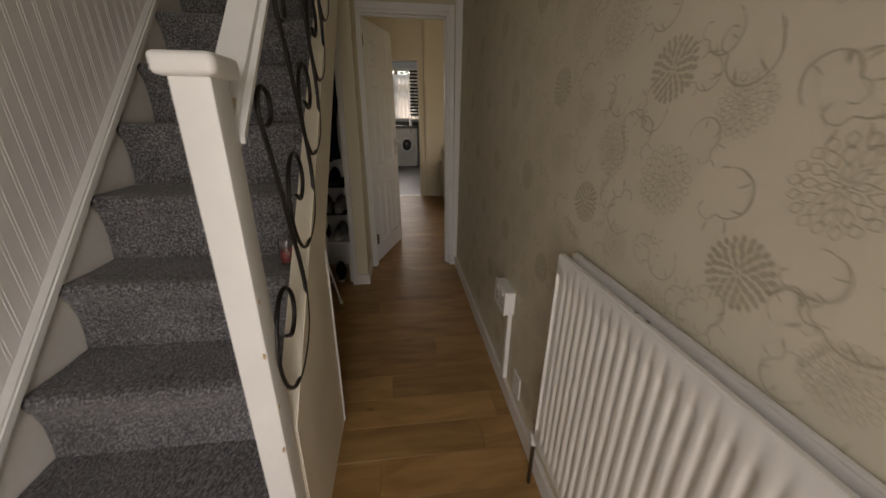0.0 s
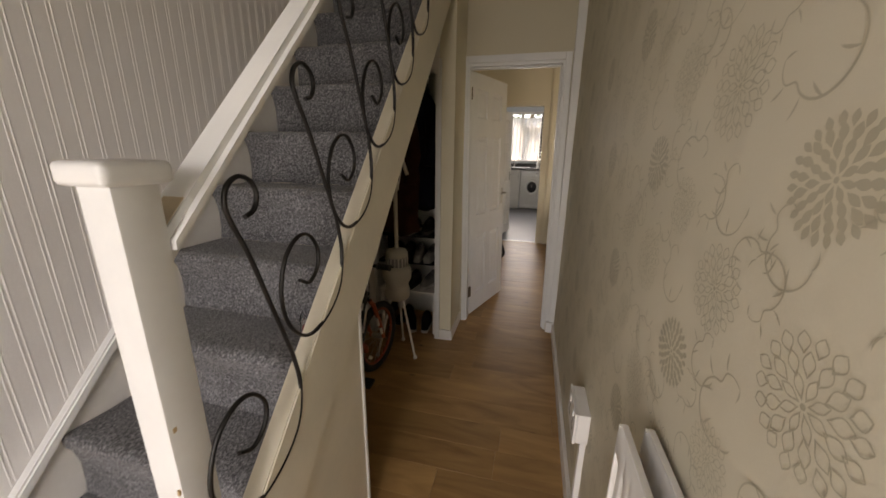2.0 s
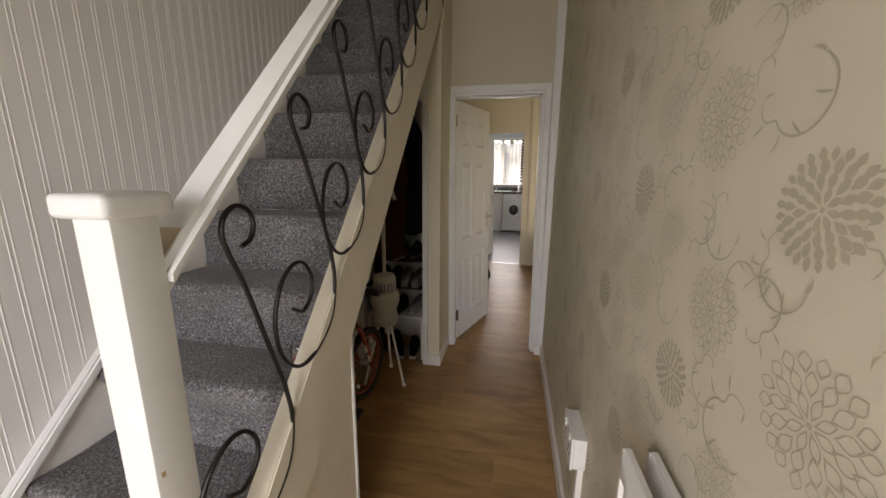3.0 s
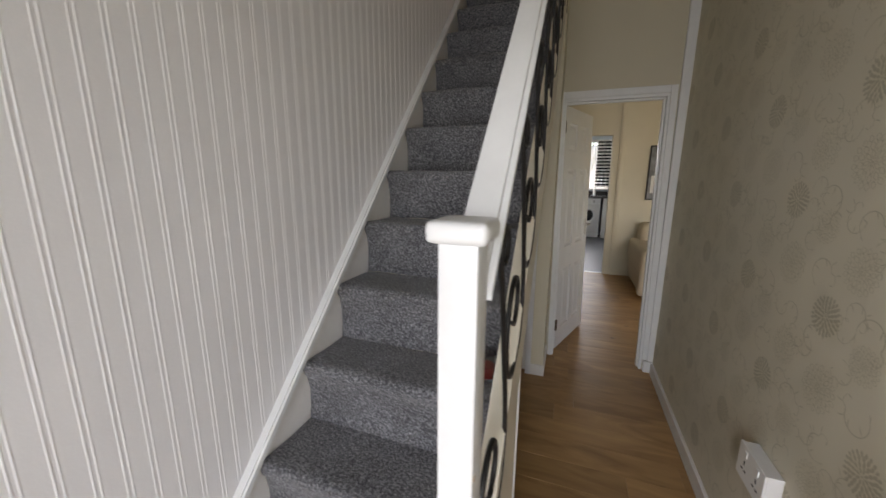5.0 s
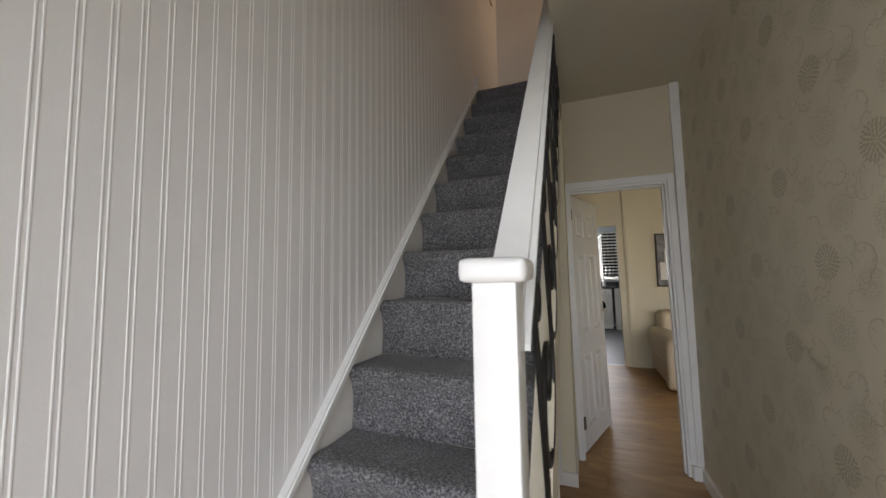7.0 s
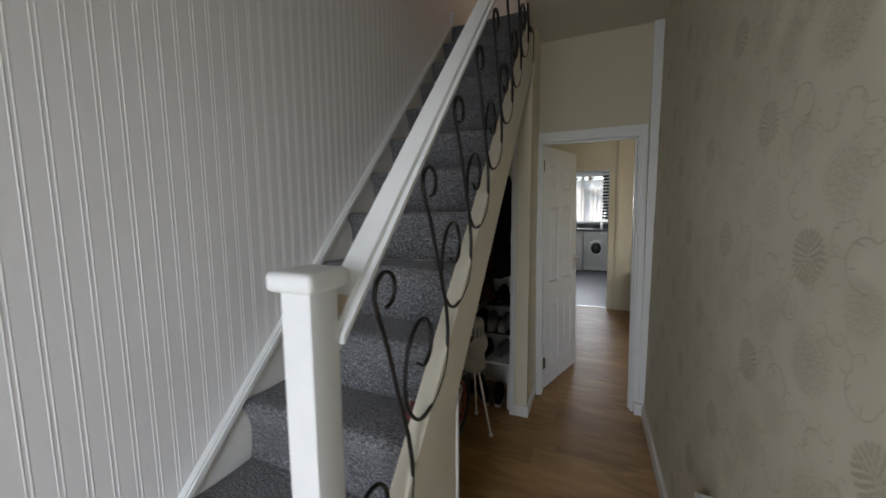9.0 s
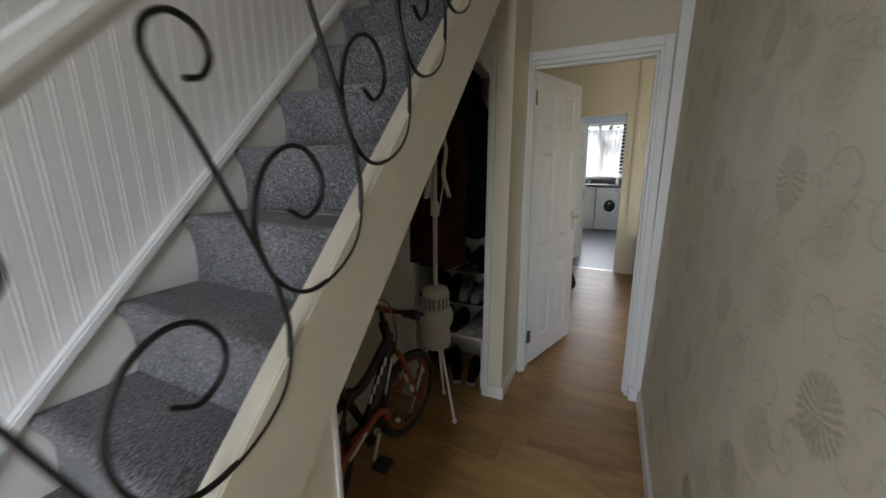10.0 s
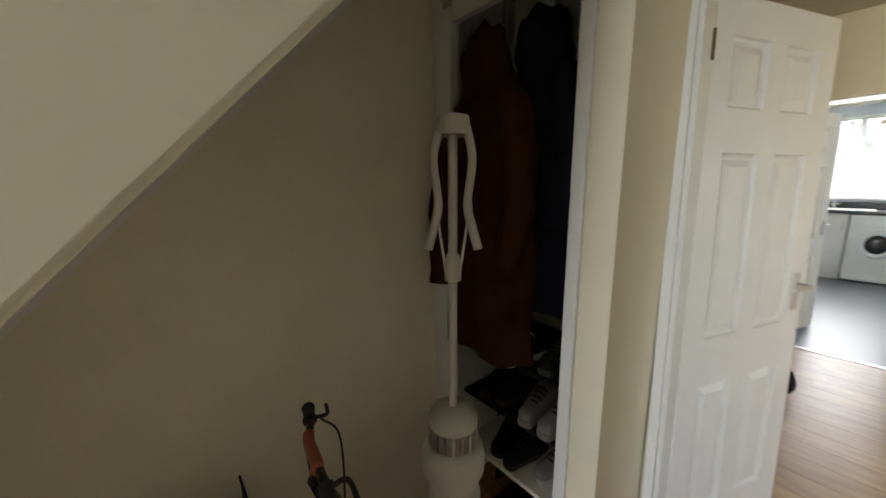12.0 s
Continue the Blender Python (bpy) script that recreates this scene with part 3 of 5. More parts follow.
bm = one_box(XL, -0.878, 0.08, 0.099, 0.0, 2.6)
for z in (1.72, 1.86, 2.0):
    box(bm, XL + 0.001, -0.879, 0.07, 0.08, z, z + 0.132, bevel=0.003)
structure("wall_cupboard_boards", bm, CABINET, "white boarded back of the stairs cupboard")
# lining paper on the party wall under the stairs
bm = prism(bmesh.new(), [(-2.5, 0.0), (-0.392, 0.0), (-0.392, SLOPE * -0.392 + 2.781), (-2.5, SLOPE * -2.5 + 2.781)], "x", XL + 0.0005, XL + 0.006)
structure("wall_lining", bm, UNDER, "plain cream papered wall under the stairs")
structure("baseboard_under", one_box(XL + 0.0065, XL + 0.02, -2.3, -0.41, 0.0, 0.07, bevel=0.003), GLOSS_B, "white skirting under the stairs")
# ---- doors ----


def six_panel_door(name, label, at, w, h, mat, handle_far=True):
    """A moulded six-panel leaf, hinged at its own origin and lying along x; the near face looks to -y."""
    root = thing(name, label, "door", at, kind="structure")
    t = 0.036
    stile, mid = 0.105 * w / 0.66, 0.09 * w / 0.66
    pw = (w - 2 * stile - mid) / 2
    cols = [(stile, stile + pw), (stile + pw + mid, w - stile)]
    rows = [(0.16, 0.70), (0.875, 1.52), (1.66, 1.875)]
    rows = [(a * h / 1.99, b * h / 1.99) for a, b in rows]
    bm = bmesh.new()
    xs = [0, cols[0][0], cols[0][1], cols[1][0], cols[1][1], w]
    zs = [0] + [v for r in rows for v in r] + [h]
    for i in range(5):
        for j in range(7):
            if i in (1, 3) and j in (1, 3, 5):
                continue
            box(bm, xs[i], xs[i + 1], 0, t, zs[j], zs[j + 1])
    bmesh.ops.remove_doubles(bm, verts=bm.verts, dist=1e-5)
    dup = {}
    for f in bm.faces:
        dup.setdefault(tuple(round(c, 4) for c in f.calc_center_median()), []).append(f)
    bmesh.ops.delete(bm, geom=[f for fs in dup.values() if len(fs) > 1 for f in fs], context="FACES")
    leaf = part("leaf", bm, mat, root)
    for x0, x1 in cols:
        for z0, z1 in rows:
            bm = bmesh.new()
            for y, sgn in ((0.0, 1), (t, -1)):
                rings = []
                for d, dep in ((0.0, 0.0), (0.004, 0.010), (0.012, 0.0155), (0.021, 0.0155), (0.046, 0.004)):
                    rings.append([bm.verts.new((x, y + sgn * dep, z)) for x, z in ((x0 + d, z0 + d), (x1 - d, z0 + d), (x1 - d, z1 - d), (x0 + d, z1 - d))])
                for A, B in zip(rings, rings[1:]):
                    for k in range(4):
                        bm.faces.new((A[k], A[(k + 1) % 4], B[(k + 1) % 4], B[k]))
                bm.faces.new(rings[-1])
            part("moulded_panel", bm, mat, leaf)
    hx = w - 0.055
    for y, sgn in ((0.0, -1), (t, 1)):
        handle = part("door_handle", one_box(hx - 0.019, hx + 0.019, y, y + sgn * 0.006, 0.93, 1.08, bevel=0.002), STEEL, root, "satin metal lever handle on a plate")
        bm = tube(bmesh.new(), smooth_path([(hx, y, 1.035), (hx, y + sgn * 0.04, 1.035), (hx - 0.015, y + sgn * 0.05, 1.035), (hx - 0.10, y + sgn * 0.048, 1.032)], 5), 0.0075, 10)
        part("lever", bm, STEEL, handle, smooth=60)
    for z in (0.22, h - 0.16):
        part("hinge", one_box(-0.030, 0.006, -0.012, 0.001, z - 0.045, z + 0.045, bevel=0.0015), BRASS, root, "dark worn butt hinge")
    return root


six_panel_door("door_1", "white six-panel door standing open into the living room", pose(-0.703, 0.10, 0.012, 0, -1.4, 0) @ pose(0, 0, 0, 0, 0, 70.5), 0.675, 2.01, GLOSS)
six_panel_door("door_2", "white panelled kitchen door standing open", pose(-0.835, LIVE_Y + 0.10, 0.012, 0, -1.5, 0) @ pose(0, 0, 0, 0, 0, 70.0), 0.72, 2.06, UPVC)

# ---- hall fittings ----


def radiator():
    root = thing("radiator", "white double panel radiator with ribbed front on the hall wall", "radiator", pose(0, 0, 0))
    y0, y1, z0, z1 = -3.42, -2.20, 0.27, 0.965
    for name, xf, lab in (("front_panel", -0.066, "ribbed white front panel"), ("back_panel", -0.024, "")):
        bm = bmesh.new()
        pitch, d = 0.0335, 0.009
        zz = [(z0, 0), (z0 + 0.035, 0), (z0 + 0.055, 1), (z1 - 0.075, 1), (z1 - 0.055, 0), (z1 - 0.006, 0), (z1, 0.4)]
        ys = [y0]
        prof = [0.0]
        y = y0 + 0.02
        while y + pitch < y1 - 0.01:
            for f, v in ((0.0, 0), (0.18, 0.15), (0.32, 0.85), (0.42, 1), (0.72, 1), (0.82, 0.85), (0.96, 0.15)):
                ys.append(y + f * pitch)
                prof.append(v)
            y += pitch
        ys.append(y1)
        prof.append(0.0)
        rows = []
        for z, on in zz:
            rows.append([bm.verts.new((xf + (d * (1 - p) if on == 1 else (0.004 if on == 0.4 else 0.0)), yy, z)) for yy, p in zip(ys, prof)])
        for a, b in zip(rows, rows[1:]):
            for k in range(len(ys) - 1):
                bm.faces.new((a[k], b[k], b[k + 1], a[k + 1]))
        panel = part(name, bm, ENAMEL, root, lab, smooth=50)
        part("panel_rear", one_box(xf + 0.0095, xf + 0.0135, y0 + 0.004, y1 - 0.004, z0, z1 - 0.004), ENAMEL, panel)
        for e in (y0, y1):
            part("end_seam", one_box(xf, xf + 0.014, e - 0.004, e + 0.004, z0, z1, bevel=0.002), ENAMEL, panel)
        part("top_seam", one_box(xf + 0.003, xf + 0.0145, y0, y1, z1 - 0.003, z1 + 0.004, bevel=0.002), ENAMEL, panel)
    for y in (-3.2, -2.42):
        part("wall_bracket", one_box(-0.012, 0.0, y - 0.02, y + 0.02, 0.35, 0.9, bevel=0.002), STEEL, root)
    valve = part("valve", lathe(bmesh.new(), [(0, 0), (0.011, 0), (0.011, 0.03), (0.016, 0.035), (0.016, 0.06), (0, 0.062)], 14, pose(-0.045, -2.165, 0.20)), UPVC, root, "white plastic radiator valve", smooth=50)
    part("pipe", tube(bmesh.new(), smooth_path([(-0.045, -2.165, 0.0), (-0.045, -2.165, 0.1), (-0.045, -2.165, 0.285), (-0.045, -2.19, 0.295), (-0.045, -2.21, 0.295)], 4), 0.0075, 10), BRASS, root, "worn copper tail pipe", smooth=60)
    part("lock_nut", lathe(bmesh.new(), [(0, 0), (0.012, 0), (0.012, 0.018), (0, 0.018)], 6, pose(-0.045, -2.165, 0.285)), STEEL, root)
    # flaked paint on the top edge
    for y in (-2.52, -2.555):
        part("paint_chip", one_box(-0.056, -0.049, y, y + 0.008, 0.966, 0.9695), GREYP, root)
    return root


radiator()
sock = thing("wall_socket", "white double socket in a raised surface box", "wall socket")
part("pattress_box", one_box(-0.042, 0.0, -1.665, -1.50, 0.485, 0.60, bevel=0.004), UPVC, sock)
face = part("face_plate", one_box(-0.051, -0.0425, -1.668, -1.497, 0.482, 0.603, bevel=0.003), UPVC, sock)
for y in (-1.625, -1.545):
    part("rocker_switch", one_box(-0.055, -0.051, y - 0.012, y + 0.004, 0.57, 0.592, bevel=0.0015), UPVC, face)
    for dy, dz, a, b in ((0, 0.545, 0.003, 0.008), (-0.011, 0.52, 0.006, 0.003), (0.011, 0.52, 0.006, 0.003)):
        part("pin_hole", one_box(-0.0516, -0.0508, y + dy - a, y + dy + a, dz - b, dz + b), BLACK, face)
sock.matrix_basis = SKEW @ pose(0, -0.045, -0.02)
tr = thing("cable_trunking", "white plastic cable trunking below the socket", "trunking", SKEW)
part("trunking_cover", one_box(-0.02, 0.0, -1.69, -1.66, 0.086, 0.4615, bevel=0.003), UPVC, tr)
pl = thing("blanking_plate", "small white blanking plate above the skirting", "wall plate", SKEW)
part("plate", one_box(-0.008, 0.0, -1.88, -1.80, 0.12, 0.235, bevel=0.002), UPVC, pl)
for y in (-1.87, -1.81):
    part("screw", lathe(bmesh.new(), [(0, 0), (0.003, 0), (0.003, 0.0012), (0, 0.0014)], 10, Matrix.Translation((-0.008, y, 0.177)) @ pose(0, 0, 0, 0, -90, 0)), STEEL, pl)
bk = thing("wall_bracket", "dark metal bracket under the string beside the post", "bracket")
part("bracket_arm", box(one_box(-0.789, -0.775, -0.33, -0.30, 2.50, 2.68, bevel=0.002), -0.789, -0.775, -0.42, -0.33, 2.66, 2.68, bevel=0.002), BRASS, bk)
stud = thing("string_screw_cap", "small white screw cap on the wall string", "screw cap")
part("cap_dome", lathe(bmesh.new(), [(0.009, 0), (0.008, 0.004), (0, 0.006)], 14, Matrix.Translation((XL + 0.018, -2.45, 0.35)) @ pose(0, 0, 0, 0, 90, 0)), UPVC, stud, smooth=60)
rail2 = thing("picture_rail_strip", "thin dark batten on the upper landing wall", "batten")
part("batten", one_box(XL, XL + 0.012, -0.6, 0.75, 4.36, 4.385, bevel=0.003), WOOD, rail2)

# ---- living room ----
pipe = thing("pipe_casing", "cream painted pipe casing beside the kitchen doorway", "pipe casing")
part("casing", lean(one_box(-0.015, 0.05, LIVE_Y - 0.03, LIVE_Y - 0.0005, 0.0, LIVE_Z - 0.001, bevel=0.004), RACK, 0.0, -1, 1), CREAM, pipe)
part("casing_strip", lean(one_box(0.008, 0.025, LIVE_Y - 0.038, LIVE_Y - 0.031, 0.0, LIVE_Z - 0.001, bevel=0.002), RACK, 0.0, -1, 1), CREAM, pipe)
structure("baseboard_living", one_box(0.051, 3.3, LIVE_Y - 0.018, LIVE_Y - 0.0005, 0.0, 0.06, bevel=0.004), CREAM, "cream painted low skirting board")
bm = one_box(-0.11, -0.04, LIVE_Y - 0.014, LIVE_Y - 0.0005, 0.0, 2.16, bevel=0.003)
box(bm, -0.92, -0.8605, LIVE_Y - 0.014, LIVE_Y - 0.0005, 0.0, 2.16, bevel=0.003)
box(bm, -0.86, -0.1105, LIVE_Y - 0.014, LIVE_Y - 0.0005, 2.10, 2.16, bevel=0.003)
lean(bm, RACK, 0.0, -1.0, 0.0)
structure("trim_kitchen_door", bm, CREAM, "cream painted kitchen door surround")
pic = thing("framed_picture", "black framed grey picture on the cream wall", "picture", pose(0.36, LIVE_Y, 1.17))
bm = one_box(0, 0.55, -0.022, 0, 0, 0.018, bevel=0.002)
box(bm, 0, 0.55, -0.022, 0, 0.752, 0.77, bevel=0.002)
box(bm, 0, 0.018, -0.022, 0, 0.018, 0.752, bevel=0.002)
box(bm, 0.532, 0.55, -0.022, 0, 0.018, 0.752, bevel=0.002)
part("picture_frame", bm, BLACK, pic)
part("print", one_box(0.018, 0.532, -0.012, -0.002, 0.018, 0.752), CANVAS, pic, "grey and white print")
for x, z, w, h in ((0.05, 0.10, 0.18, 0.25), (0.11, 0.33, 0.14, 0.22), (0.27, 0.2, 0.2, 0.36)):
    part("pale_shape", one_box(x, x + w, -0.0145, -0.0122, z, z + h, bevel=0.001), WHITEP, pic)


def sofa():
    root = thing("armchair", "cream leather armchair with rounded arms and seams", "armchair", pose(0.20, 1.84, 0))
    def soft(name, x0, x1, y0, y1, z0, z1, r, lab=""):
        bm = one_box(x0, x1, y0, y1, z0, z1, bevel=r, seg=5)
        for v in bm.verts:
            v.co += 0.01 * Vector((noise.noise(v.co * 5), noise.noise(v.co * 5 + Vector((7, 0, 0))), 0.4 * noise.noise(v.co * 4)))
        return part(name, bm, LEATHER, root, lab, smooth=60)
    soft("base", 0.03, 0.95, 0.05, 1.10, 0.03, 0.36, 0.05)
    soft("arm", 0.0, 0.24, 0.0, 1.10, 0.30, 0.62, 0.08)
    soft("arm_front", 0.0, 0.26, 0.0, 0.18, 0.02, 0.60, 0.07)
    soft("seat_cushion", 0.24, 0.95, 0.02, 0.85, 0.30, 0.48, 0.06)
    soft("back_cushion", 0.10, 0.95, 0.82, 1.14, 0.40, 0.86, 0.10)
    for x, y in ((0.08, 0.09), (0.85, 0.12), (0.08, 1.0), (0.85, 1.0)):
        part("foot", one_box(x, x + 0.05, y, y + 0.05, 0.0, 0.06, bevel=0.004), BLACK, root)
    return root


sofa()
bag = thing("black_bag", "soft black bag on the floor by the open door", "bag", pose(-0.70, 1.98, 0))
bm = bmesh.new()
bmesh.ops.create_icosphere(bm, subdivisions=3, radius=0.15)
for v in bm.verts:
    v.co = Vector((v.co.x * 1.25, v.co.y * 1.0, max(v.co.z * 0.95, -0.11) + 0.11)) * (1 + 0.16 * noise.noise(v.co * 9))
part("bag_body", bm, CHAR, bag, smooth=60)
part("bag_handle", tube(bmesh.new(), smooth_path([(-0.1, 0, 0.2), (-0.06, 0.02, 0.30), (0.05, 0.03, 0.31), (0.1, 0.0, 0.2)], 6), 0.008, 8), BLACK, bag, smooth=60)

# ---- kitchen ----
win = thing("window_1", "white plastic casement window over the kitchen worktop", "window", kind="structure")
yw = KIT_Y + 0.03
bm = bmesh.new()
for x0, x1, z0, z1 in ((-1.35, 0.25, 1.22, 1.28), (-1.35, 0.25, 2.39, 2.45), (-1.35, -1.29, 1.28, 2.39), (0.19, 0.25, 1.28, 2.39), (-0.62, -0.55, 1.28, 2.39), (-0.55, 0.19, 2.0, 2.06)):
    box(bm, x0, x1, yw, yw + 0.06, z0, z1, bevel=0.004)
part("window_frame", bm, UPVC, win)
for x0, x1, z0, z1 in ((-1.29, -0.62, 1.28, 2.39), (-0.55, 0.19, 1.28, 2.0), (-0.55, 0.19, 2.06, 2.39)):
    pane = part("pane", one_box(x0, x1, yw + 0.026, yw + 0.032, z0, z1), GLASS, win)
    pane.visible_shadow = False
part("window_sill", one_box(-1.38, 0.28, KIT_Y - 0.13, KIT_Y + 0.03, 1.195, 1.219, bevel=0.004), UPVC, win)


def curtain(name, label, x0, x1, z0, z1, y, folds, depth, mats, stripes=0):
    root = thing(name, label, "curtain")
    n = folds * 10
    levels = stripes * 2 if stripes else 8
    bm = bmesh.new()
    rows = []
    for j in range(levels + 1):
        z = z0 + (z1 - z0) * j / levels
        rows.append([bm.verts.new((x0 + (x1 - x0) * i / n, y + depth * math.sin(i * 2 * math.pi / 10 + 0.3 * noise.noise((i * 0.1, z, 0))) * (1.1 - 0.3 * j / levels), z)) for i in range(n + 1)])
    for j, (a, b) in enumerate(zip(rows, rows[1:])):
        for i in range(n):
            f = bm.faces.new((a[i], a[i + 1], b[i + 1], b[i]))
            f.material_index = j % 2 if stripes else 0
    part("cloth", bm, mats, root, smooth=80)
    return root


curtain("net_curtain", "sheer white net curtain across the kitchen window", -1.34, 0.2, 1.25, 2.30, KIT_Y - 0.01, 16, 0.012, (NET,))
curtain("striped_curtain", "black and white striped curtain at the kitchen window", -0.10, 0.27, 1.26, 2.40, KIT_Y - 0.06, 4, 0.022, (WHITEP, CHAR), 14)
rod = thing("curtain_rod", "thin white curtain rod over the kitchen window", "curtain rod")
part("rod", tube(bmesh.new(), [(-1.45, KIT_Y - 0.06, 2.42), (0.35, KIT_Y - 0.06, 2.42)], 0.010, 10), UPVC, rod, smooth=60)
for x in (-1.4, 0.3):
    part("rod_bracket", one_box(x - 0.01, x + 0.01, KIT_Y - 0.06, KIT_Y, 2.40, 2.43, bevel=0.002), UPVC, rod)

CF = 6.62   # front of the kitchen units
wt = thing("worktop", "glossy black kitchen worktop with a black upstand", "worktop")
part("worktop_slab", one_box(-1.88, 1.38, CF - 0.03, KIT_Y - 0.001, 1.0, 1.045, bevel=0.006), WORKTOP, wt)
part("upstand", one_box(-1.88, 1.38, KIT_Y - 0.02, KIT_Y - 0.001, 1.046, 1.145, bevel=0.003), WORKTOP, wt)


def washing_machine():
    root = thing("washing_machine", "white front-loading washing machine under the black worktop", "washing machine", pose(-0.515, CF, 0))
    part("body", one_box(0, 0.56, 0, 0.5, 0.02, 0.99, bevel=0.012, seg=3), ENAMEL, root, smooth=50)
    part("control_panel", one_box(0.005, 0.555, -0.006, 0.0, 0.845, 0.985, bevel=0.003), UPVC, root)
    part("drawer", one_box(0.02, 0.20, -0.012, -0.006, 0.86, 0.97, bevel=0.003), UPVC, root)
    m = Matrix.Translation((0.29, 0, 0.57)) @ pose(0, 0, 0, 90, 0, 0) @ Matrix.Diagonal((0.86, 1.0, 1.0, 1.0))
    ring = part("door_ring", lathe(bmesh.new(), [(0.20, 0.0), (0.20, 0.02), (0.185, 0.035), (0.145, 0.03), (0.135, 0.012), (0.135, 0.0)], 36, m), UPVC, root, smooth=60)
    part("porthole", lathe(bmesh.new(), [(0.136, 0.008), (0.11, 0.02), (0.06, 0.026), (0, 0.028)], 32, m), DARKGLASS, ring, "dark glass porthole", smooth=60)
    dial = lathe(bmesh.new(), [(0.032, 0), (0.03, 0.016), (0, 0.018)], 20, Matrix.Translation((0.40, -0.006, 0.915)) @ pose(0, 0, 0, 90, 0, 0))
    part("dial", dial, STEEL, root, smooth=60)
    part("kick_panel", one_box(0.01, 0.55, -0.003, 0.0, 0.03, 0.12, bevel=0.001), UPVC, root)
    return root


washing_machine()


def base_unit(x0, x1):
    root = thing("base_cabinet", "white kitchen base cabinet with a plain door", "cabinet", pose(x0, CF, 0), group="kitchen base cabinets")
    w = x1 - x0
    part("carcass", one_box(0.0, w, 0.02, 0.55, 0.15, 0.999), CABINET, root)
    d = part("cabinet_door", one_box(0.003, w - 0.003, 0.0, 0.018, 0.16, 0.99, bevel=0.003), CABINET, root)
    part("cabinet_handle", tube(bmesh.new(), [(w - 0.05, -0.02, 0.75), (w - 0.05, -0.02, 0.9)], 0.006, 8), STEEL, d, "steel bar handle", smooth=60)
    part("plinth", one_box(0.0, w, 0.05, 0.065, 0.0, 0.15), CABINET, root)
    return root


base_unit(-1.06, -0.53)
base_unit(-1.62, -1.09)
base_unit(0.10, 0.62)
tap = thing("kitchen_tap", "chrome mixer tap behind the sink", "tap", pose(-0.72, KIT_Y - 0.2, 1.046))
part("tap_body", lathe(bmesh.new(), [(0.025, 0), (0.025, 0.01), (0.016, 0.02), (0.016, 0.10), (0, 0.105)], 18), STEEL, tap, smooth=60)
part("spout", tube(bmesh.new(), smooth_path([(0, 0, 0.09), (0, -0.04, 0.2), (0, -0.13, 0.21), (0, -0.16, 0.14)], 6), 0.010, 10), STEEL, tap, smooth=60)
for x in (-0.04, 0.04):
    part("tap_lever", one_box(x - 0.02, x + 0.02, -0.012, 0.012, 0.07, 0.085, bevel=0.004), STEEL, tap)
hob = thing("draining_tray", "steel sink and draining board set in the worktop", "sink")
part("rim", one_box(-0.95, -0.30, CF + 0.08, KIT_Y - 0.12, 1.0455, 1.053, bevel=0.003), STEEL, hob)
part("basin", one_box(-0.93, -0.62, CF + 0.11, KIT_Y - 0.15, 1.0535, 1.056, bevel=0.001), GREYP, hob)
for k in range(6):
    part("drain_ridge", one_box(-0.58 + k * 0.045, -0.565 + k * 0.045, CF + 0.12, KIT_Y - 0.16, 1.0535, 1.057, bevel=0.001), STEEL, hob)
bowl = thing("washing_up_bottle", "small white bottle on the worktop", "bottle", pose(-0.10, KIT_Y - 0.16, 1.046))
part("bottle_body", lathe(bmesh.new(), [(0, 0), (0.035, 0), (0.036, 0.13), (0.014, 0.17), (0.012, 0.19), (0, 0.19)], 18), UPVC, bowl, smooth=60)
part("bottle_top", lathe(bmesh.new(), [(0.013, 0.19), (0.013, 0.21), (0.005, 0.22), (0, 0.22)], 14), STEEL, bowl, smooth=60)
fence = thing("garden_fence", "brown wooden garden fence beyond the window", "fence", pose(-4.0, 12.5, -0.2))
for k in range(60):
    part("fence_board", one_box(k * 0.15, k * 0.15 + 0.142, 0, 0.02, 0, 1.75 + 0.03 * math.sin(k * 2.3)), FENCE, fence)


def hedge():
    root = thing("garden_tree", "leafy green tree behind the garden fence", "tree", pose(-0.5, 15.0, -0.2))
    rnd = random.Random(5)
    part("trunk", tube(bmesh.new(), smooth_path([(0, 0, 0), (0.05, 0, 1.2), (-0.05, 0.1, 2.4), (0.1, 0, 3.4)], 5), [0.16 - 0.005 * i for i in range(16)], 10), FENCE, root, smooth=60)
    bm = bmesh.new()
    for c in range(46):
        cx, cy, cz = rnd.uniform(-3.2, 3.2), rnd.uniform(-1.0, 1.0), rnd.uniform(1.6, 5.0)
        for _ in range(60):
            p = Vector((cx + rnd.gauss(0, 0.35), cy + rnd.gauss(0, 0.35), cz + rnd.gauss(0, 0.3)))
            u = Vector((rnd.uniform(-1, 1), rnd.uniform(-1, 1), rnd.uniform(-1, 1))).normalized() * 0.09
            w = u.orthogonal().normalized() * 0.05
            bm.faces.new([bm.verts.new(p + q) for q in (u, w, -u, -w)])
    part("crown", bm, LEAF, root)


hedge()

# ---- under the stairs ----


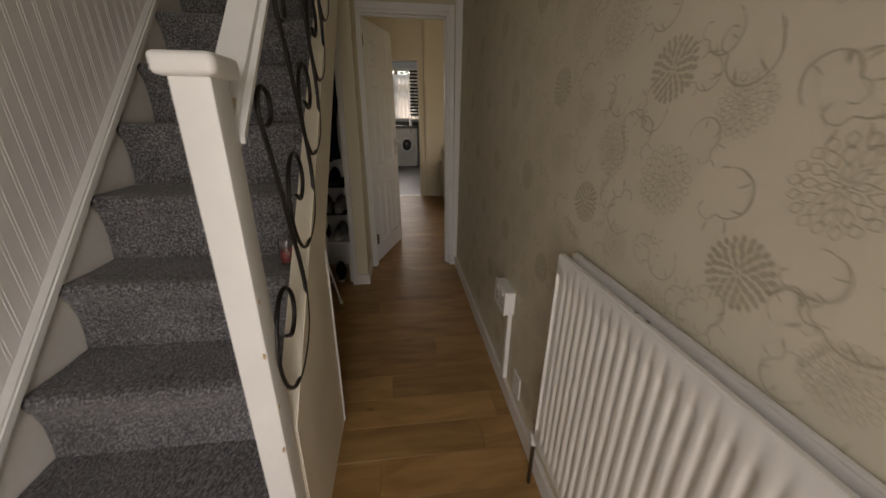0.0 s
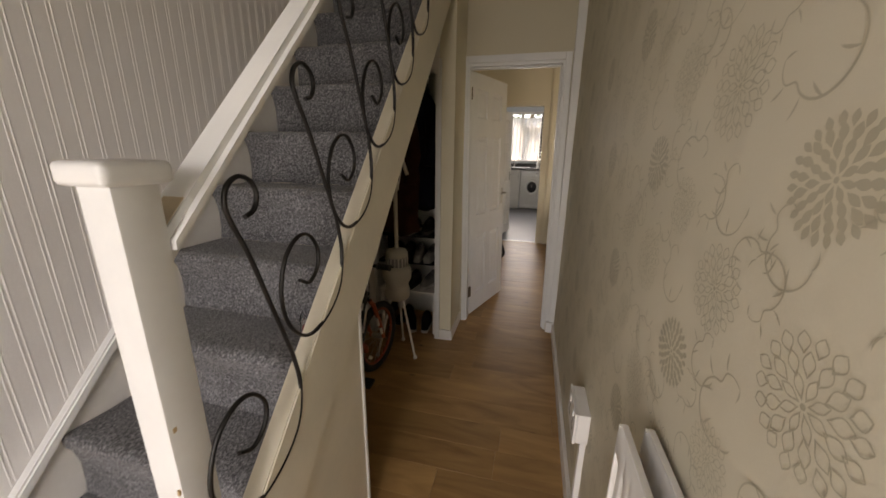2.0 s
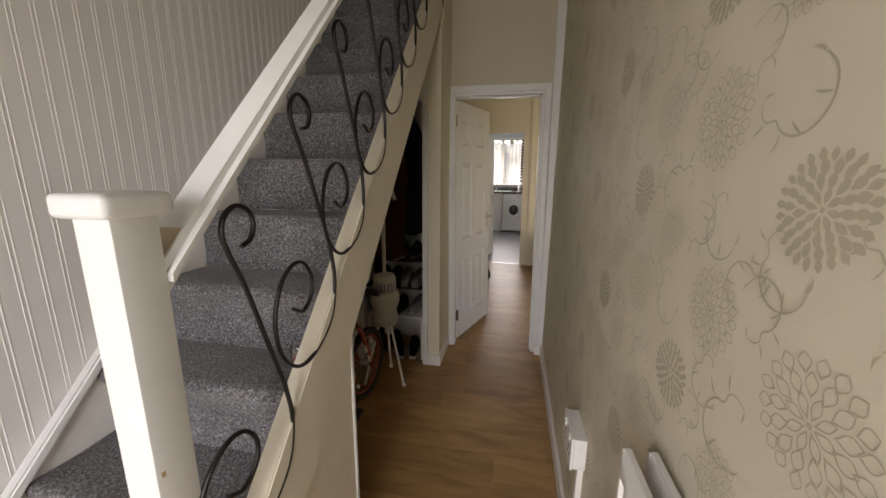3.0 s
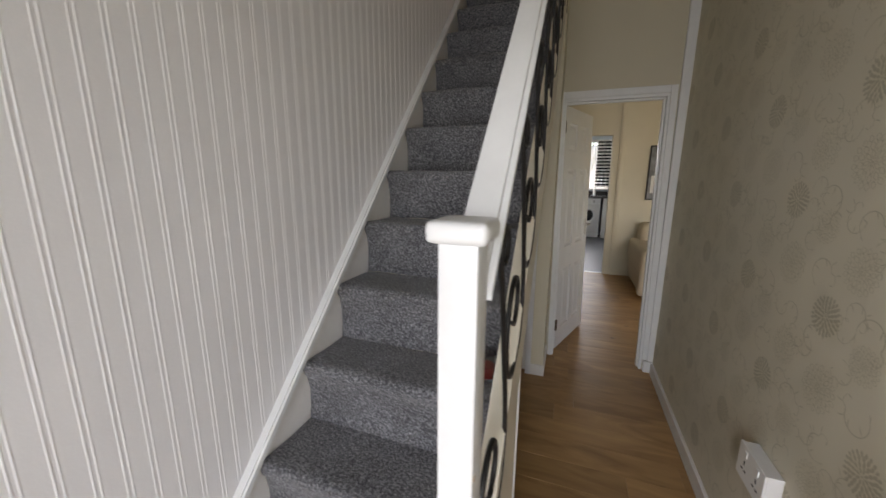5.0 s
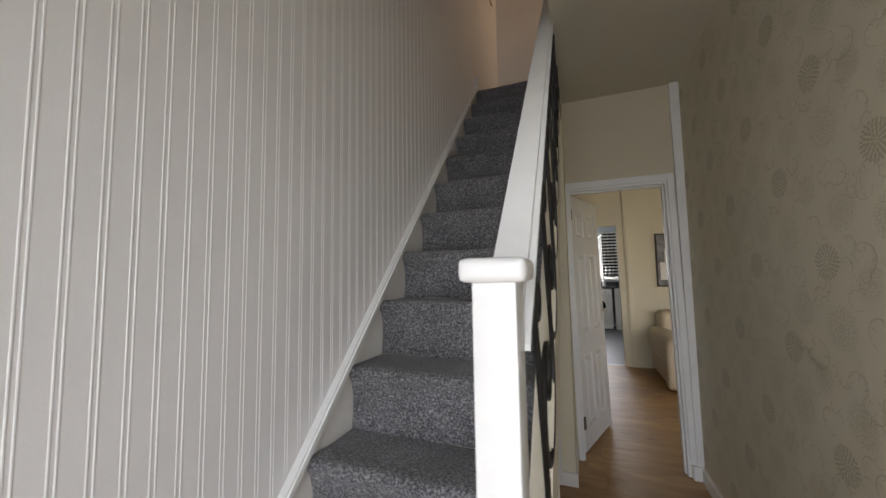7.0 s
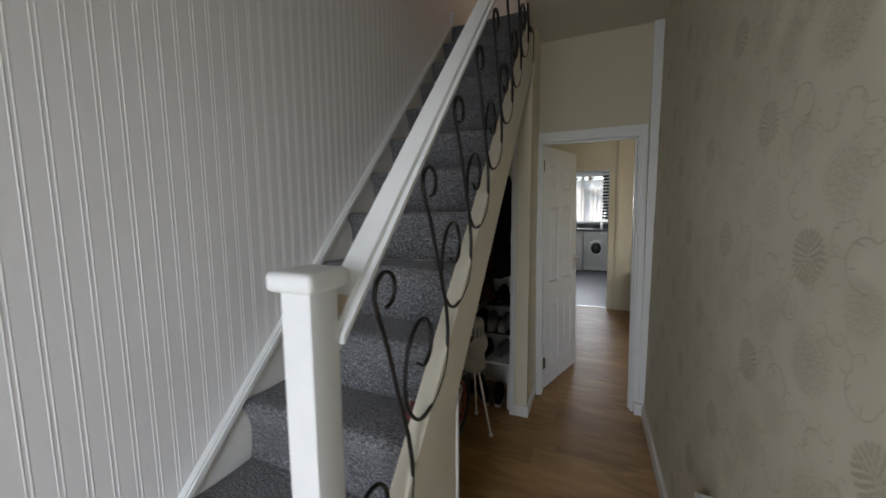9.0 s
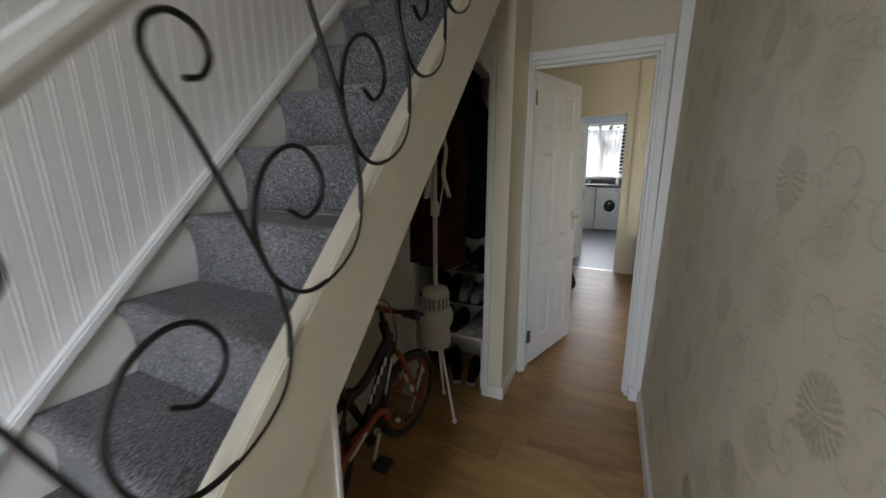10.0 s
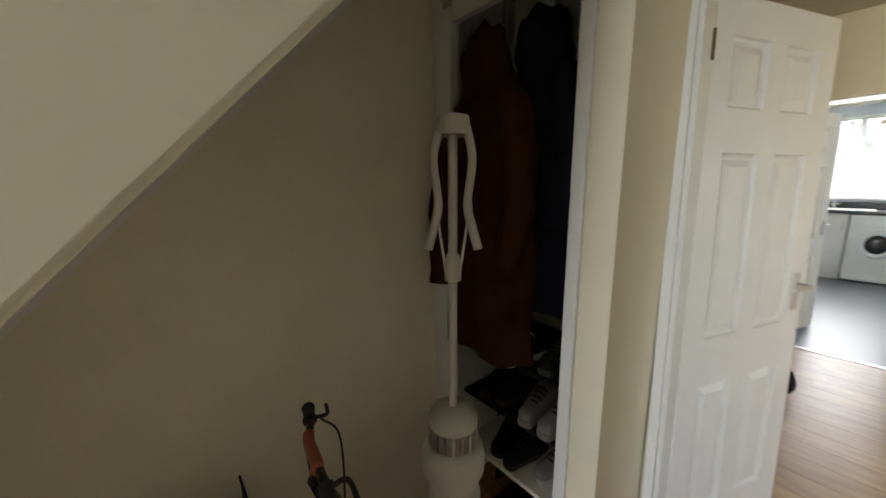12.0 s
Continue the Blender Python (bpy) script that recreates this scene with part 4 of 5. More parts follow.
def tripod_dryer():
    root = thing("tripod_clothes_dryer", "folded off-white electric clothes dryer on a tripod stand", "clothes dryer", pose(-1.10, -0.63, 0))
    body = part("motor_housing", lathe(bmesh.new(), [(0, 0.43), (0.068, 0.43), (0.084, 0.445), (0.087, 0.49), (0.080, 0.52), (0.076, 0.535), (0.083, 0.555), (0.097, 0.585), (0.100, 0.62), (0.095, 0.65), (0.080, 0.672), (0, 0.672)], 32), BEIGE, root, smooth=60)
    part("air_vent_ring", lathe(bmesh.new(), [(0, 0.673), (0.070, 0.673), (0.072, 0.735), (0, 0.735)], 32), GREYP, root, "dark slatted air outlet", smooth=40)
    for k in range(18):
        a = k * 2 * math.pi / 18
        part("vent_slat", one_box(0.0735, 0.077, -0.004, 0.004, 0.675, 0.734, m=pose(0, 0, 0, 0, 0, math.degrees(a))), STEEL, body)
    part("top_cover", lathe(bmesh.new(), [(0, 0.736), (0.074, 0.736), (0.076, 0.758), (0.064, 0.782), (0.018, 0.795), (0, 0.795)], 32), BEIGE, root, smooth=60)
    part("pole", tube(bmesh.new(), [(0, 0, 0.79), (0, 0, 1.22), (0, 0, 1.58)], 0.013, 12), BEIGE, root, smooth=60)
    part("collar", lathe(bmesh.new(), [(0.014, 1.18), (0.024, 1.185), (0.024, 1.225), (0.018, 1.26), (0.014, 1.26)], 18), BEIGE, root, smooth=60)
    part("head", lathe(bmesh.new(), [(0, 1.578), (0.050, 1.578), (0.052, 1.582), (0.042, 1.626), (0, 1.636)], 28), BEIGE, root, "domed hub for the arms", smooth=50)
    for k in range(3):
        a = math.radians(20 + 120 * k)
        c, s = math.cos(a), math.sin(a)
        arm = part("folding_arm", tube(bmesh.new(), smooth_path([(0.045 * c, 0.045 * s, 1.582), (0.058 * c, 0.058 * s, 1.51), (0.045 * c, 0.045 * s, 1.40), (0.062 * c, 0.062 * s, 1.33), (0.078 * c, 0.078 * s, 1.28)], 6), [0.011] * 12 + [0.0125] * 13, 10), BEIGE, root, smooth=60)
        part("strut", tube(bmesh.new(), [(0.05 * c, 0.05 * s, 1.38), (0.022 * c, 0.022 * s, 1.21)], 0.004, 8), STEEL, arm, smooth=60)
    for k, a in enumerate((-22, 98, 218)):
        a = math.radians(a)
        c, s = math.cos(a), math.sin(a)
        leg = part("leg", tube(bmesh.new(), [(0.045 * c, 0.045 * s, 0.44), (0.155 * c, 0.155 * s, 0.015)], 0.008, 10), UPVC, root, smooth=60)
        bm = bmesh.new()
        bmesh.ops.create_icosphere(bm, subdivisions=2, radius=0.015, matrix=pose(0.157 * c, 0.157 * s, 0.0145))
        part("rubber_foot", bm, UPVC, leg, smooth=60)
    return root


tripod_dryer()


def wheel(root, c, r, turn):
    m = Matrix.Translation(c) @ pose(0, 0, 0, 0, 0, turn)
    def ring(rad, z=0.0):
        return [m @ Vector((z, rad * math.cos(t), rad * math.sin(t))) for t in (2 * math.pi * k / 40 for k in range(40))]
    w = part("tyre", tube(bmesh.new(), ring(r - 0.024), 0.024, 10, closed=True), BLACK, root, "black treaded tyre", smooth=60)
    part("rim", tube(bmesh.new(), ring(r - 0.052), 0.010, 8, closed=True), ORANGE, w, "orange rim", smooth=60)
    for k in range(20):
        t = 2 * math.pi * k / 20
        part("spoke", tube(bmesh.new(), [m @ Vector((0.02 * (-1) ** k, 0.015 * math.cos(t + 0.5), 0.015 * math.sin(t + 0.5))), m @ Vector((0, (r - 0.055) * math.cos(t), (r - 0.055) * math.sin(t)))], 0.0013, 4), STEEL, w)
    part("hub", tube(bmesh.new(), [m @ Vector((-0.035, 0, 0)), m @ Vector((0.035, 0, 0))], 0.017, 12), STEEL, w, smooth=60)
    for t in (0.9, 4.0):
        part("reflector", one_box(-0.004, 0.004, -0.022, 0.022, -0.010, 0.010, bevel=0.002, m=m @ pose(0, 0.62 * r * math.cos(t), 0.62 * r * math.sin(t), math.degrees(t) + 90, 0, 0)), WHITEP, w, "white spoke reflector")
    return w


def bicycle():
    root = thing("childs_bicycle", "black and orange child's bicycle parked under the stairs", "bicycle")
    hub, rear = Vector((-1.165, -0.845, 0.24)), Vector((-1.18, -1.52, 0.24))
    wheel(root, hub, 0.235, -6)
    wheel(root, rear, 0.235, 3)
    head_t, head_b = Vector((-1.185, -1.02, 0.715)), Vector((-1.18, -0.975, 0.565))
    bb = Vector((-1.17, -1.21, 0.29))
    seat_t = Vector((-1.175, -1.34, 0.56))
    part("main_tube", tube(bmesh.new(), smooth_path([head_b + Vector((0, 0, 0.04)), Vector((-1.175, -1.09, 0.42)), bb], 6), 0.030, 12), BLACKP, root, smooth=60)
    part("top_tube", tube(bmesh.new(), smooth_path([head_b + Vector((0, 0, 0.08)), Vector((-1.18, -1.17, 0.51)), Vector((-1.175, -1.325, 0.50))], 6), 0.022, 12), BLACKP, root, smooth=60)
    part("seat_tube", tube(bmesh.new(), [bb, seat_t, seat_t + Vector((0, -0.01, 0.09))], 0.018, 12), BLACKP, root, smooth=60)
    part("head_tube", tube(bmesh.new(), [head_b - Vector((0, -0.008, 0.02)), head_t], 0.024, 12), BLACKP, root, smooth=60)
    for sx in (-1, 1):
        d = Vector((0.045 * sx, 0, 0))
        part("fork_blade", tube(bmesh.new(), smooth_path([head_b + Vector((0.03 * sx, 0.01, -0.02)), head_b + d + Vector((0, 0.04, -0.08)), hub + d], 5), 0.014, 10), ORANGE, root, "orange fork blade with white stickers", smooth=60)
        part("chain_stay", tube(bmesh.new(), [bb + d * 0.6, rear + d], 0.010, 8), BLACKP, root, smooth=60)
        part("seat_stay", tube(bmesh.new(), [Vector((-1.175, -1.325, 0.50)) + d * 0.4, rear + d], 0.009, 8), BLACKP, root, smooth=60)
    for p, q in (((0.062, 0.03, -0.15), (0.062, 0.05, -0.20)), ((0.061, 0.085, -0.24), (0.0605, 0.10, -0.285))):
        part("fork_sticker", tube(bmesh.new(), [head_b + Vector(p), head_b + Vector(q)], 0.010, 8), WHITEP, root, "white sticker")
    # frame stickers as plain white bars
    for k in range(5):
        a = Vector((-1.1485, -1.07 - 0.03 * k, 0.55 - 0.03 * k))
        part("frame_sticker", tube(bmesh.new(), [a + Vector((0, -0.006, -0.018)), a + Vector((0, 0.008, 0.018))], 0.006, 6), WHITEP, root, "white lettering bar")
    part("frame_sticker", tube(bmesh.new(), [Vector((-1.145, -1.015, 0.54)), Vector((-1.143, -1.085, 0.39))], 0.006, 6), WHITEP, root, "white stripe")
    stem = head_t + Vector((0.005, -0.005, 0.075))
    part("steering_stem", tube(bmesh.new(), smooth_path([head_t, head_t + Vector((0, -0.005, 0.06)), stem], 4), 0.014, 10), BLACKP, root, smooth=60)
    bar = [stem + Vector(v) for v in ((-0.215, 0.06, -0.015), (-0.12, 0.035, 0.0), (-0.045, 0.005, 0.0), (0.045, -0.005, 0.0), (0.11, -0.015, 0.01), (0.205, -0.03, 0.01))]
    hb = part("handlebar", tube(bmesh.new(), smooth_path(bar, 5), 0.011, 10), BLACKP, root, "black handlebar with orange centre", smooth=60)
    for i, j in ((0, 1), (5, 4)):
        a, b = bar[i], bar[i] + (bar[j] - bar[i]) * 0.75
        part("grip", tube(bmesh.new(), [a, a + (b - a) * 0.1, b, b + (b - a) * 0.06], [0.020, 0.017, 0.016, 0.021], 10), BLACK, hb, "black rubber grip", smooth=60)
        part("brake_lever", tube(bmesh.new(), smooth_path([b + Vector((0, 0.01, 0)), b + Vector((0, 0.05, -0.005)), a + Vector((0, 0.055, -0.012))], 4), 0.006, 8), BLACK, hb, smooth=60)
    part("bar_clamp", tube(bmesh.new(), [bar[2] + Vector((-0.03, 0.01, 0.005)), bar[2], bar[3], bar[3] + Vector((0.02, -0.01, 0.01))], 0.015, 10), ORANGE, hb, "orange handlebar pad", smooth=60)
    part("brake_cable", tube(bmesh.new(), smooth_path([bar[1] + Vector((0, 0.03, 0)), stem + Vector((-0.03, 0.08, 0.0)), head_t + Vector((0.03, 0.06, -0.04)), head_b + Vector((0.03, 0.0, -0.02))], 6), 0.003, 6), BLACK, root, smooth=60)
    # saddle
    bm = bmesh.new()
    bmesh.ops.create_icosphere(bm, subdivisions=3, radius=1)
    for v in bm.verts:
        k = (v.co.y + 1) / 2
        v.co = Vector((v.co.x * (0.060 * (1 - k) ** 0.7 + 0.022), v.co.y * 0.108, v.co.z * 0.026 + 0.018 * (1 - k)))
    part("saddle", bm, ORANGE, root, "orange padded saddle", smooth=60, matrix=pose(-1.17, -1.36, 0.655, 6, 0, 0))
    part("crank", tube(bmesh.new(), [bb - Vector((0.07, 0, 0)), bb + Vector((0.07, 0, 0))], 0.016, 10), STEEL, root, smooth=60)
    arc = [bb + Vector((0.062, 0.085 * math.cos(t), 0.085 * math.sin(t))) for t in (0.1 + 0.25 * k for k in range(9))]
    guard = part("chain_guard", tube(bmesh.new(), arc + [bb + Vector((0.062, -0.16, 0.045)), rear + Vector((0.06, 0.06, 0.03))], [0.016] * 9 + [0.020, 0.014], 10), ORANGE, root, "curved orange chain guard", smooth=60)
    part("guard_stripe", tube(bmesh.new(), [bb + Vector((0.079, -0.09, 0.072)), bb + Vector((0.081, -0.16, 0.047)), bb + Vector((0.078, -0.20, 0.030))], 0.006, 6), WHITEP, guard, "white stripe", smooth=60)
    part("sprocket", lathe(bmesh.new(), [(0.0, 0.003), (0.062, 0.003), (0.064, 0.0), (0.062, -0.003), (0.0, -0.003)], 28, Matrix.Translation(bb + Vector((0.05, 0, 0))) @ pose(0, 0, 0, 0, 90, 0)), BLACKP, root, smooth=40)
    for sx, sz in ((1, -1), (-1, 1)):
        e = bb + Vector((0.085 * sx, 0.06 * sz, 0.09 * sz))
        part("crank_arm", tube(bmesh.new(), [bb + Vector((0.075 * sx, 0, 0)), e], 0.009, 8), STEEL, root, smooth=60)
        part("pedal", one_box(e.x - 0.035 + 0.045 * sx, e.x + 0.035 + 0.045 * sx, e.y - 0.035, e.y + 0.035, e.z - 0.01, e.z + 0.01, bevel=0.004), BLACK, root)
    for s in (-1, 1):
        c = rear + Vector((0.13 * s, 0, -0.165))
        part("stabiliser_arm", tube(bmesh.new(), [rear + Vector((0.05 * s, 0, 0)), rear + Vector((0.10 * s, 0, -0.06)), c], 0.007, 8), STEEL, root, smooth=60)
        part("stabiliser_wheel", lathe(bmesh.new(), [(0, -0.014), (0.05, -0.014), (0.066, -0.012), (0.07, 0), (0.066, 0.012), (0.05, 0.014), (0, 0.014)], 24, Matrix.Translation(c) @ pose(0, 0, 0, 0, 90, 0)), BLACK, root, smooth=60)
    return root


bicycle()


def wire_basket():
    root = thing("wire_basket", "black wire basket standing against the wall", "basket", pose(-1.425, -1.29, 0.0))
    w, l, h = 0.085, 0.135, 0.585
    for name, z, r in (("top_rim", h, 0.007), ("bottom_rim", 0.30, 0.005), ("middle_wire", 0.47, 0.003)):
        part(name, tube(bmesh.new(), [(-w, -l, z), (w, -l, z), (w, l, z), (-w, l, z)], r, 6, closed=True), BLACK, root)
    for k in range(11):
        y = -l + 2 * l * k / 10
        for x in (-w, w):
            part("wire", tube(bmesh.new(), [(x, y, 0.30), (x, y, h)], 0.0025, 5), BLACK, root)
    for k in range(1, 6):
        x = -w + 2 * w * k / 6
        for y in (-l, l):
            part("wire", tube(bmesh.new(), [(x, y, 0.30), (x, y, h)], 0.0025, 5), BLACK, root)
    for k in range(9):
        y = -l + 2 * l * k / 8
        part("floor_wire", tube(bmesh.new(), [(-w, y, 0.30), (w, y, 0.30)], 0.0025, 5), BLACK, root)
    for x in (-w, w):
        for y in (-l, l):
            part("leg", tube(bmesh.new(), [(x, y, 0.0), (x, y, 0.30)], 0.005, 6), BLACK, root)
    return root


wire_basket()
sack = thing("dark_holdall", "black and dark red holdall under the stairs", "bag", pose(-1.18, -1.78, 0))
bm = bmesh.new()
bmesh.ops.create_icosphere(bm, subdivisions=3, radius=1)
for v in bm.verts:
    v.co = Vector((v.co.x * 0.14, v.co.y * 0.13, max(v.co.z, -0.85) * 0.26 + 0.221)) * (1 + 0.1 * noise.noise(v.co * 2.2))
part("holdall_body", bm, CHAR, sack, smooth=60)
part("holdall_strap", tube(bmesh.new(), smooth_path([(0.1, -0.09, 0.25), (0.15, -0.03, 0.40), (0.12, 0.06, 0.43), (0.13, 0.10, 0.26)], 6), 0.011, 8), RUST, sack, "dark red strap", smooth=60)


def coat(label, x, y, z_top, z_bot, w, d, mat, seed, turn=0, hood=True, tilt=0):
    """A coat on a hook: folds that widen downwards, two hanging sleeves, a hood and a loop."""
    root = thing("hanging_coat", label, "coat", pose(x, y, z_bot, 0, tilt, turn), group="coats in the stairs cupboard")
    h = z_top - z_bot
    bm = bmesh.new()
    rows = []
    n, m = 36, 22
    for j in range(m + 1):
        k = j / m
        ww = w * (0.30 + 0.70 * min(1, ((1 - k) * 2.6) ** 0.55)) * (1 + 0.12 * (1 - k))
        dd = d * (0.45 + 0.55 * min(1, ((1 - k) * 3) ** 0.5))
        row = []
        for i in range(n):
            t = 2 * math.pi * i / n
            fold = 1 + 0.15 * (1 - k) * math.sin(5 * t + seed + 1.5 * k) + 0.06 * math.sin(9 * t + 4 * k + seed) + 0.22 * noise.noise((2.4 * math.cos(t), 2.4 * math.sin(t), k * 4 + seed))
            fold *= 1 - 0.22 * max(0, math.cos(t + math.pi / 2 - 0.3)) ** 8 * (1 - k)
            row.append(bm.verts.new((0.5 * ww * math.cos(t) * fold, 0.5 * dd * math.sin(t) * fold, h * k + 0.012 * math.sin(3 * t + seed) * (1 - k))))
        rows.append(row)
    for a, b in zip(rows, rows[1:]):
        for i in range(n):
            bm.faces.new((a[i], a[(i + 1) % n], b[(i + 1) % n], b[i]))
    bm.faces.new(rows[0][::-1])
    bm.faces.new(rows[-1])
    body = part("coat_body", bm, mat, root, smooth=80)
    for s in (-1, 1):
        lo = 0.24 if s < 0 else 0.36
        pts = smooth_path([(0.20 * w * s, 0, h * 0.90), (0.44 * w * s, -0.03, h * 0.78), (0.56 * w * s, -0.07, h * 0.54), (0.50 * w * s, -0.10, h * lo)], 6)
        bm = tube(bmesh.new(), pts, [0.055 - 0.0008 * q for q in range(len(pts))], 12)
        for v in bm.verts:
            v.co += 0.013 * Vector((noise.noise(v.co * 16 + Vector((seed, 0, 0))), noise.noise(v.co * 16 + Vector((0, seed, 5))), 0))
        part("sleeve", bm, mat, root, smooth=70)
    if hood:
        bm = bmesh.new()
        bmesh.ops.create_icosphere(bm, subdivisions=3, radius=1)
        for v in bm.verts:
            f = 1 + 0.30 * noise.noise(v.co * 2.2 + Vector((seed, 3, 0)))
            v.co = Vector((v.co.x * 0.085 * f, v.co.y * 0.075 * f - 0.03, v.co.z * 0.13 * f + h * 0.97))
        part("hood", bm, mat, root, smooth=80)
    part("hanging_loop", tube(bmesh.new(), smooth_path([(-0.012, 0.02, h * 0.98), (-0.01, 0.05, h + 0.05), (0.01, 0.05, h + 0.05), (0.012, 0.02, h * 0.98)], 4), 0.003, 6), mat, body)
    return root


coat("rust brown hooded coat hanging in the stairs cupboard", -1.225, -0.345, 1.85, 0.84, 0.32, 0.17, RUST, 1.0)
coat("dark navy padded coat hanging in the stairs cupboard", -1.075, -0.275, 1.86, 1.03, 0.24, 0.18, NAVY, 4.0, tilt=1)
coat("charcoal jacket hanging behind the others", -1.12, -0.08, 1.78, 0.98, 0.24, 0.16, CHAR, 7.0, hood=False)
hooks = thing("coat_hook_rail", "white rail with coat hooks behind the cupboard head", "hook rail")
part("hook_board", one_box(XL + 0.12, -0.9, -0.365, -0.345, 2.035, 2.10, bevel=0.003), CABINET, hooks)
for x, y, z in ((-1.225, -0.295, 1.90), (-1.06, -0.225, 1.91), (-1.12, -0.03, 1.83)):
    part("hook", tube(bmesh.new(), smooth_path([(x, -0.345, 2.07), (x, -0.30, 2.06), (x, y - 0.01, z + 0.03), (x, y + 0.01, z), (x, y + 0.03, z + 0.03)], 4), 0.005, 8), STEEL, hooks, smooth=60)


def shelf_unit():
    root = thing("shoe_rack", "white shoe rack with plain shelves in the cupboard", "shoe rack")
    # charcoal on the upper shelves and uprights puts the cupboard's shade into their colour
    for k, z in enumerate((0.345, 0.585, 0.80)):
        part("shelf", one_box(-1.37, -0.905, -0.33, 0.06, z, z + 0.018, bevel=0.002), CABINET if k == 0 else CHAR, root, "white shelf board" if k == 0 else "shelf board darkened for the cupboard shade")
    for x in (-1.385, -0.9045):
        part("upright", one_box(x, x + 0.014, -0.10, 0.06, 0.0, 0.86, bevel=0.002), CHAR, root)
    part("front_support", one_box(-1.37, -1.345, -0.32, -0.295, 0.0, 0.344, bevel=0.002), CABINET, root)
    part("front_support", one_box(-0.93, -0.905, -0.32, -0.295, 0.0, 0.344, bevel=0.002), CABINET, root)
    return root


shelf_unit()


def shoe(label, x, y, z, turn, upper, sole, tip=None):
    root = thing("shoe", label, "shoe", pose(x, y, z, 0, 0, turn), group="shoes in the stairs cupboard")
    def outline(s, k):
        w = 0.040 * (0.72 + 0.32 * math.sin(math.pi * min(1, max(0, s * 1.05 + 0.02))) + 0.10 * math.sin(2 * math.pi * s))
        return w * k
    def shell(levels, mat, name, lab=""):
        bm = bmesh.new()
        rows = []
        for zf, k in levels:
            row = []
            for i in range(28):
                t = 2 * math.pi * i / 28
                s = 0.5 - 0.5 * math.cos(t)
                yy = 0.25 * s
                row.append(bm.verts.new((math.copysign(outline(s, k), math.sin(t)) * min(1, abs(math.sin(t)) * 2.2) ** 0.6, -0.125 + 0.125 * (1 - k) * (0.6 - s) + yy, zf(s))))
            rows.append(row)
        for a, b in zip(rows, rows[1:]):
            for i in range(28):
                bm.faces.new((a[i], a[(i + 1) % 28], b[(i + 1) % 28], b[i]))
        bm.faces.new(rows[0][::-1])
        bm.faces.new(rows[-1])
        return part(name, bm, mat, root, lab, smooth=60)
    shell([(lambda s: 0.0, 1.0), (lambda s: 0.012, 1.06), (lambda s: 0.024, 1.03)], sole, "sole")
    up = shell([(lambda s: 0.024, 0.98), (lambda s: 0.045 + 0.015 * (1 - s), 0.98), (lambda s: 0.055 + 0.035 * (1 - s), 0.80), (lambda s: 0.060 + 0.048 * (1 - s) ** 1.3, 0.5)], upper, "upper")
    for k in range(4):
        yy = -0.01 + 0.022 * k
        part("lace", tube(bmesh.new(), smooth_path([(-0.024, yy, 0.082 - 0.007 * k), (0, yy, 0.094 - 0.008 * k), (0.024, yy, 0.082 - 0.007 * k)], 3), 0.0035, 6), tip or sole, up, smooth=60)
    return root


SOLE = material("off_white_rubber", (0.45, 0.44, 0.42), 0.6, vary=0.1, scale=20)
GREYC = material("grey_suede", (0.22, 0.21, 0.20), 0.9, vary=0.15, scale=20, bump=0.2)
for x, y, z, turn, up, so, tip, lab in (
        (-1.20, -0.245, 0.819, 186, NAVY, SOLE, WHITEP, "navy and white trainer on the upper shelf"),
        (-1.115, -0.25, 0.819, 176, NAVY, SOLE, WHITEP, "navy and white trainer on the upper shelf"),
        (-1.0, -0.2, 0.819, 183, CHAR, BLACK, None, "black shoe on the upper shelf"),
        (-1.27, -0.2, 0.604, 182, CHAR, BLACK, None, "black shoe on the middle shelf"),
        (-1.18, -0.19, 0.604, 174, CHAR, BLACK, None, "black shoe on the middle shelf"),
        (-1.07, -0.22, 0.604, 188, GREYC, GREYC, CHAR, "grey trainer on the middle shelf"),
        (-0.97, -0.22, 0.604, 178, GREYC, GREYC, CHAR, "grey trainer on the middle shelf"),
        (-1.23, -0.19, 0.364, 192, CHAR, BLACK, None, "black shoe on the white shelf"),
        (-1.13, -0.20, 0.364, 178, CHAR, BLACK, None, "black shoe on the white shelf"),
        (-1.0, -0.17, 0.364, 170, GREYC, SOLE, CHAR, "grey trainer on the white shelf"),
        (-1.14, -0.22, 0.0, 205, NAVY, SOLE, CHAR, "dark trainer on the cupboard floor"),
        (-1.02, -0.20, 0.0, 190, CHAR, SOLE, CHAR, "dark trainer with a pale sole on the cupboard floor"),
        (-1.24, -0.12, 0.0, 170, CHAR, BLACK, None, "black shoe on the cupboard floor")):
    shoe(lab, x, y, z, turn, up, so, tip)

# ---- laminate boards ----
rnd = random.Random(11)


def boards(parent, x0, x1, y0, y1, width, length):
    y, row = y0, 0
    while y < y1 - 0.01:
        ye = min(y + width, y1)
        x = x0 - rnd.uniform(0.1, length - 0.1)
        while x < x1:
            a, b = max(x, x0), min(x + length, x1)
            if b - a > 0.02:
                bm = one_box(a + 0.0004, b - 0.0004, y + 0.0004, ye - 0.0004, -0.012, 0.0)
                top = [e for e in bm.edges if all(v.co.z > -0.001 for v in e.verts)]
                bmesh.ops.bevel(bm, geom=top, offset=0.0009, segments=1, affect="EDGES")
                part("plank", bm, LAMINATE, parent)
            x += length
        y, row = ye, row + 1


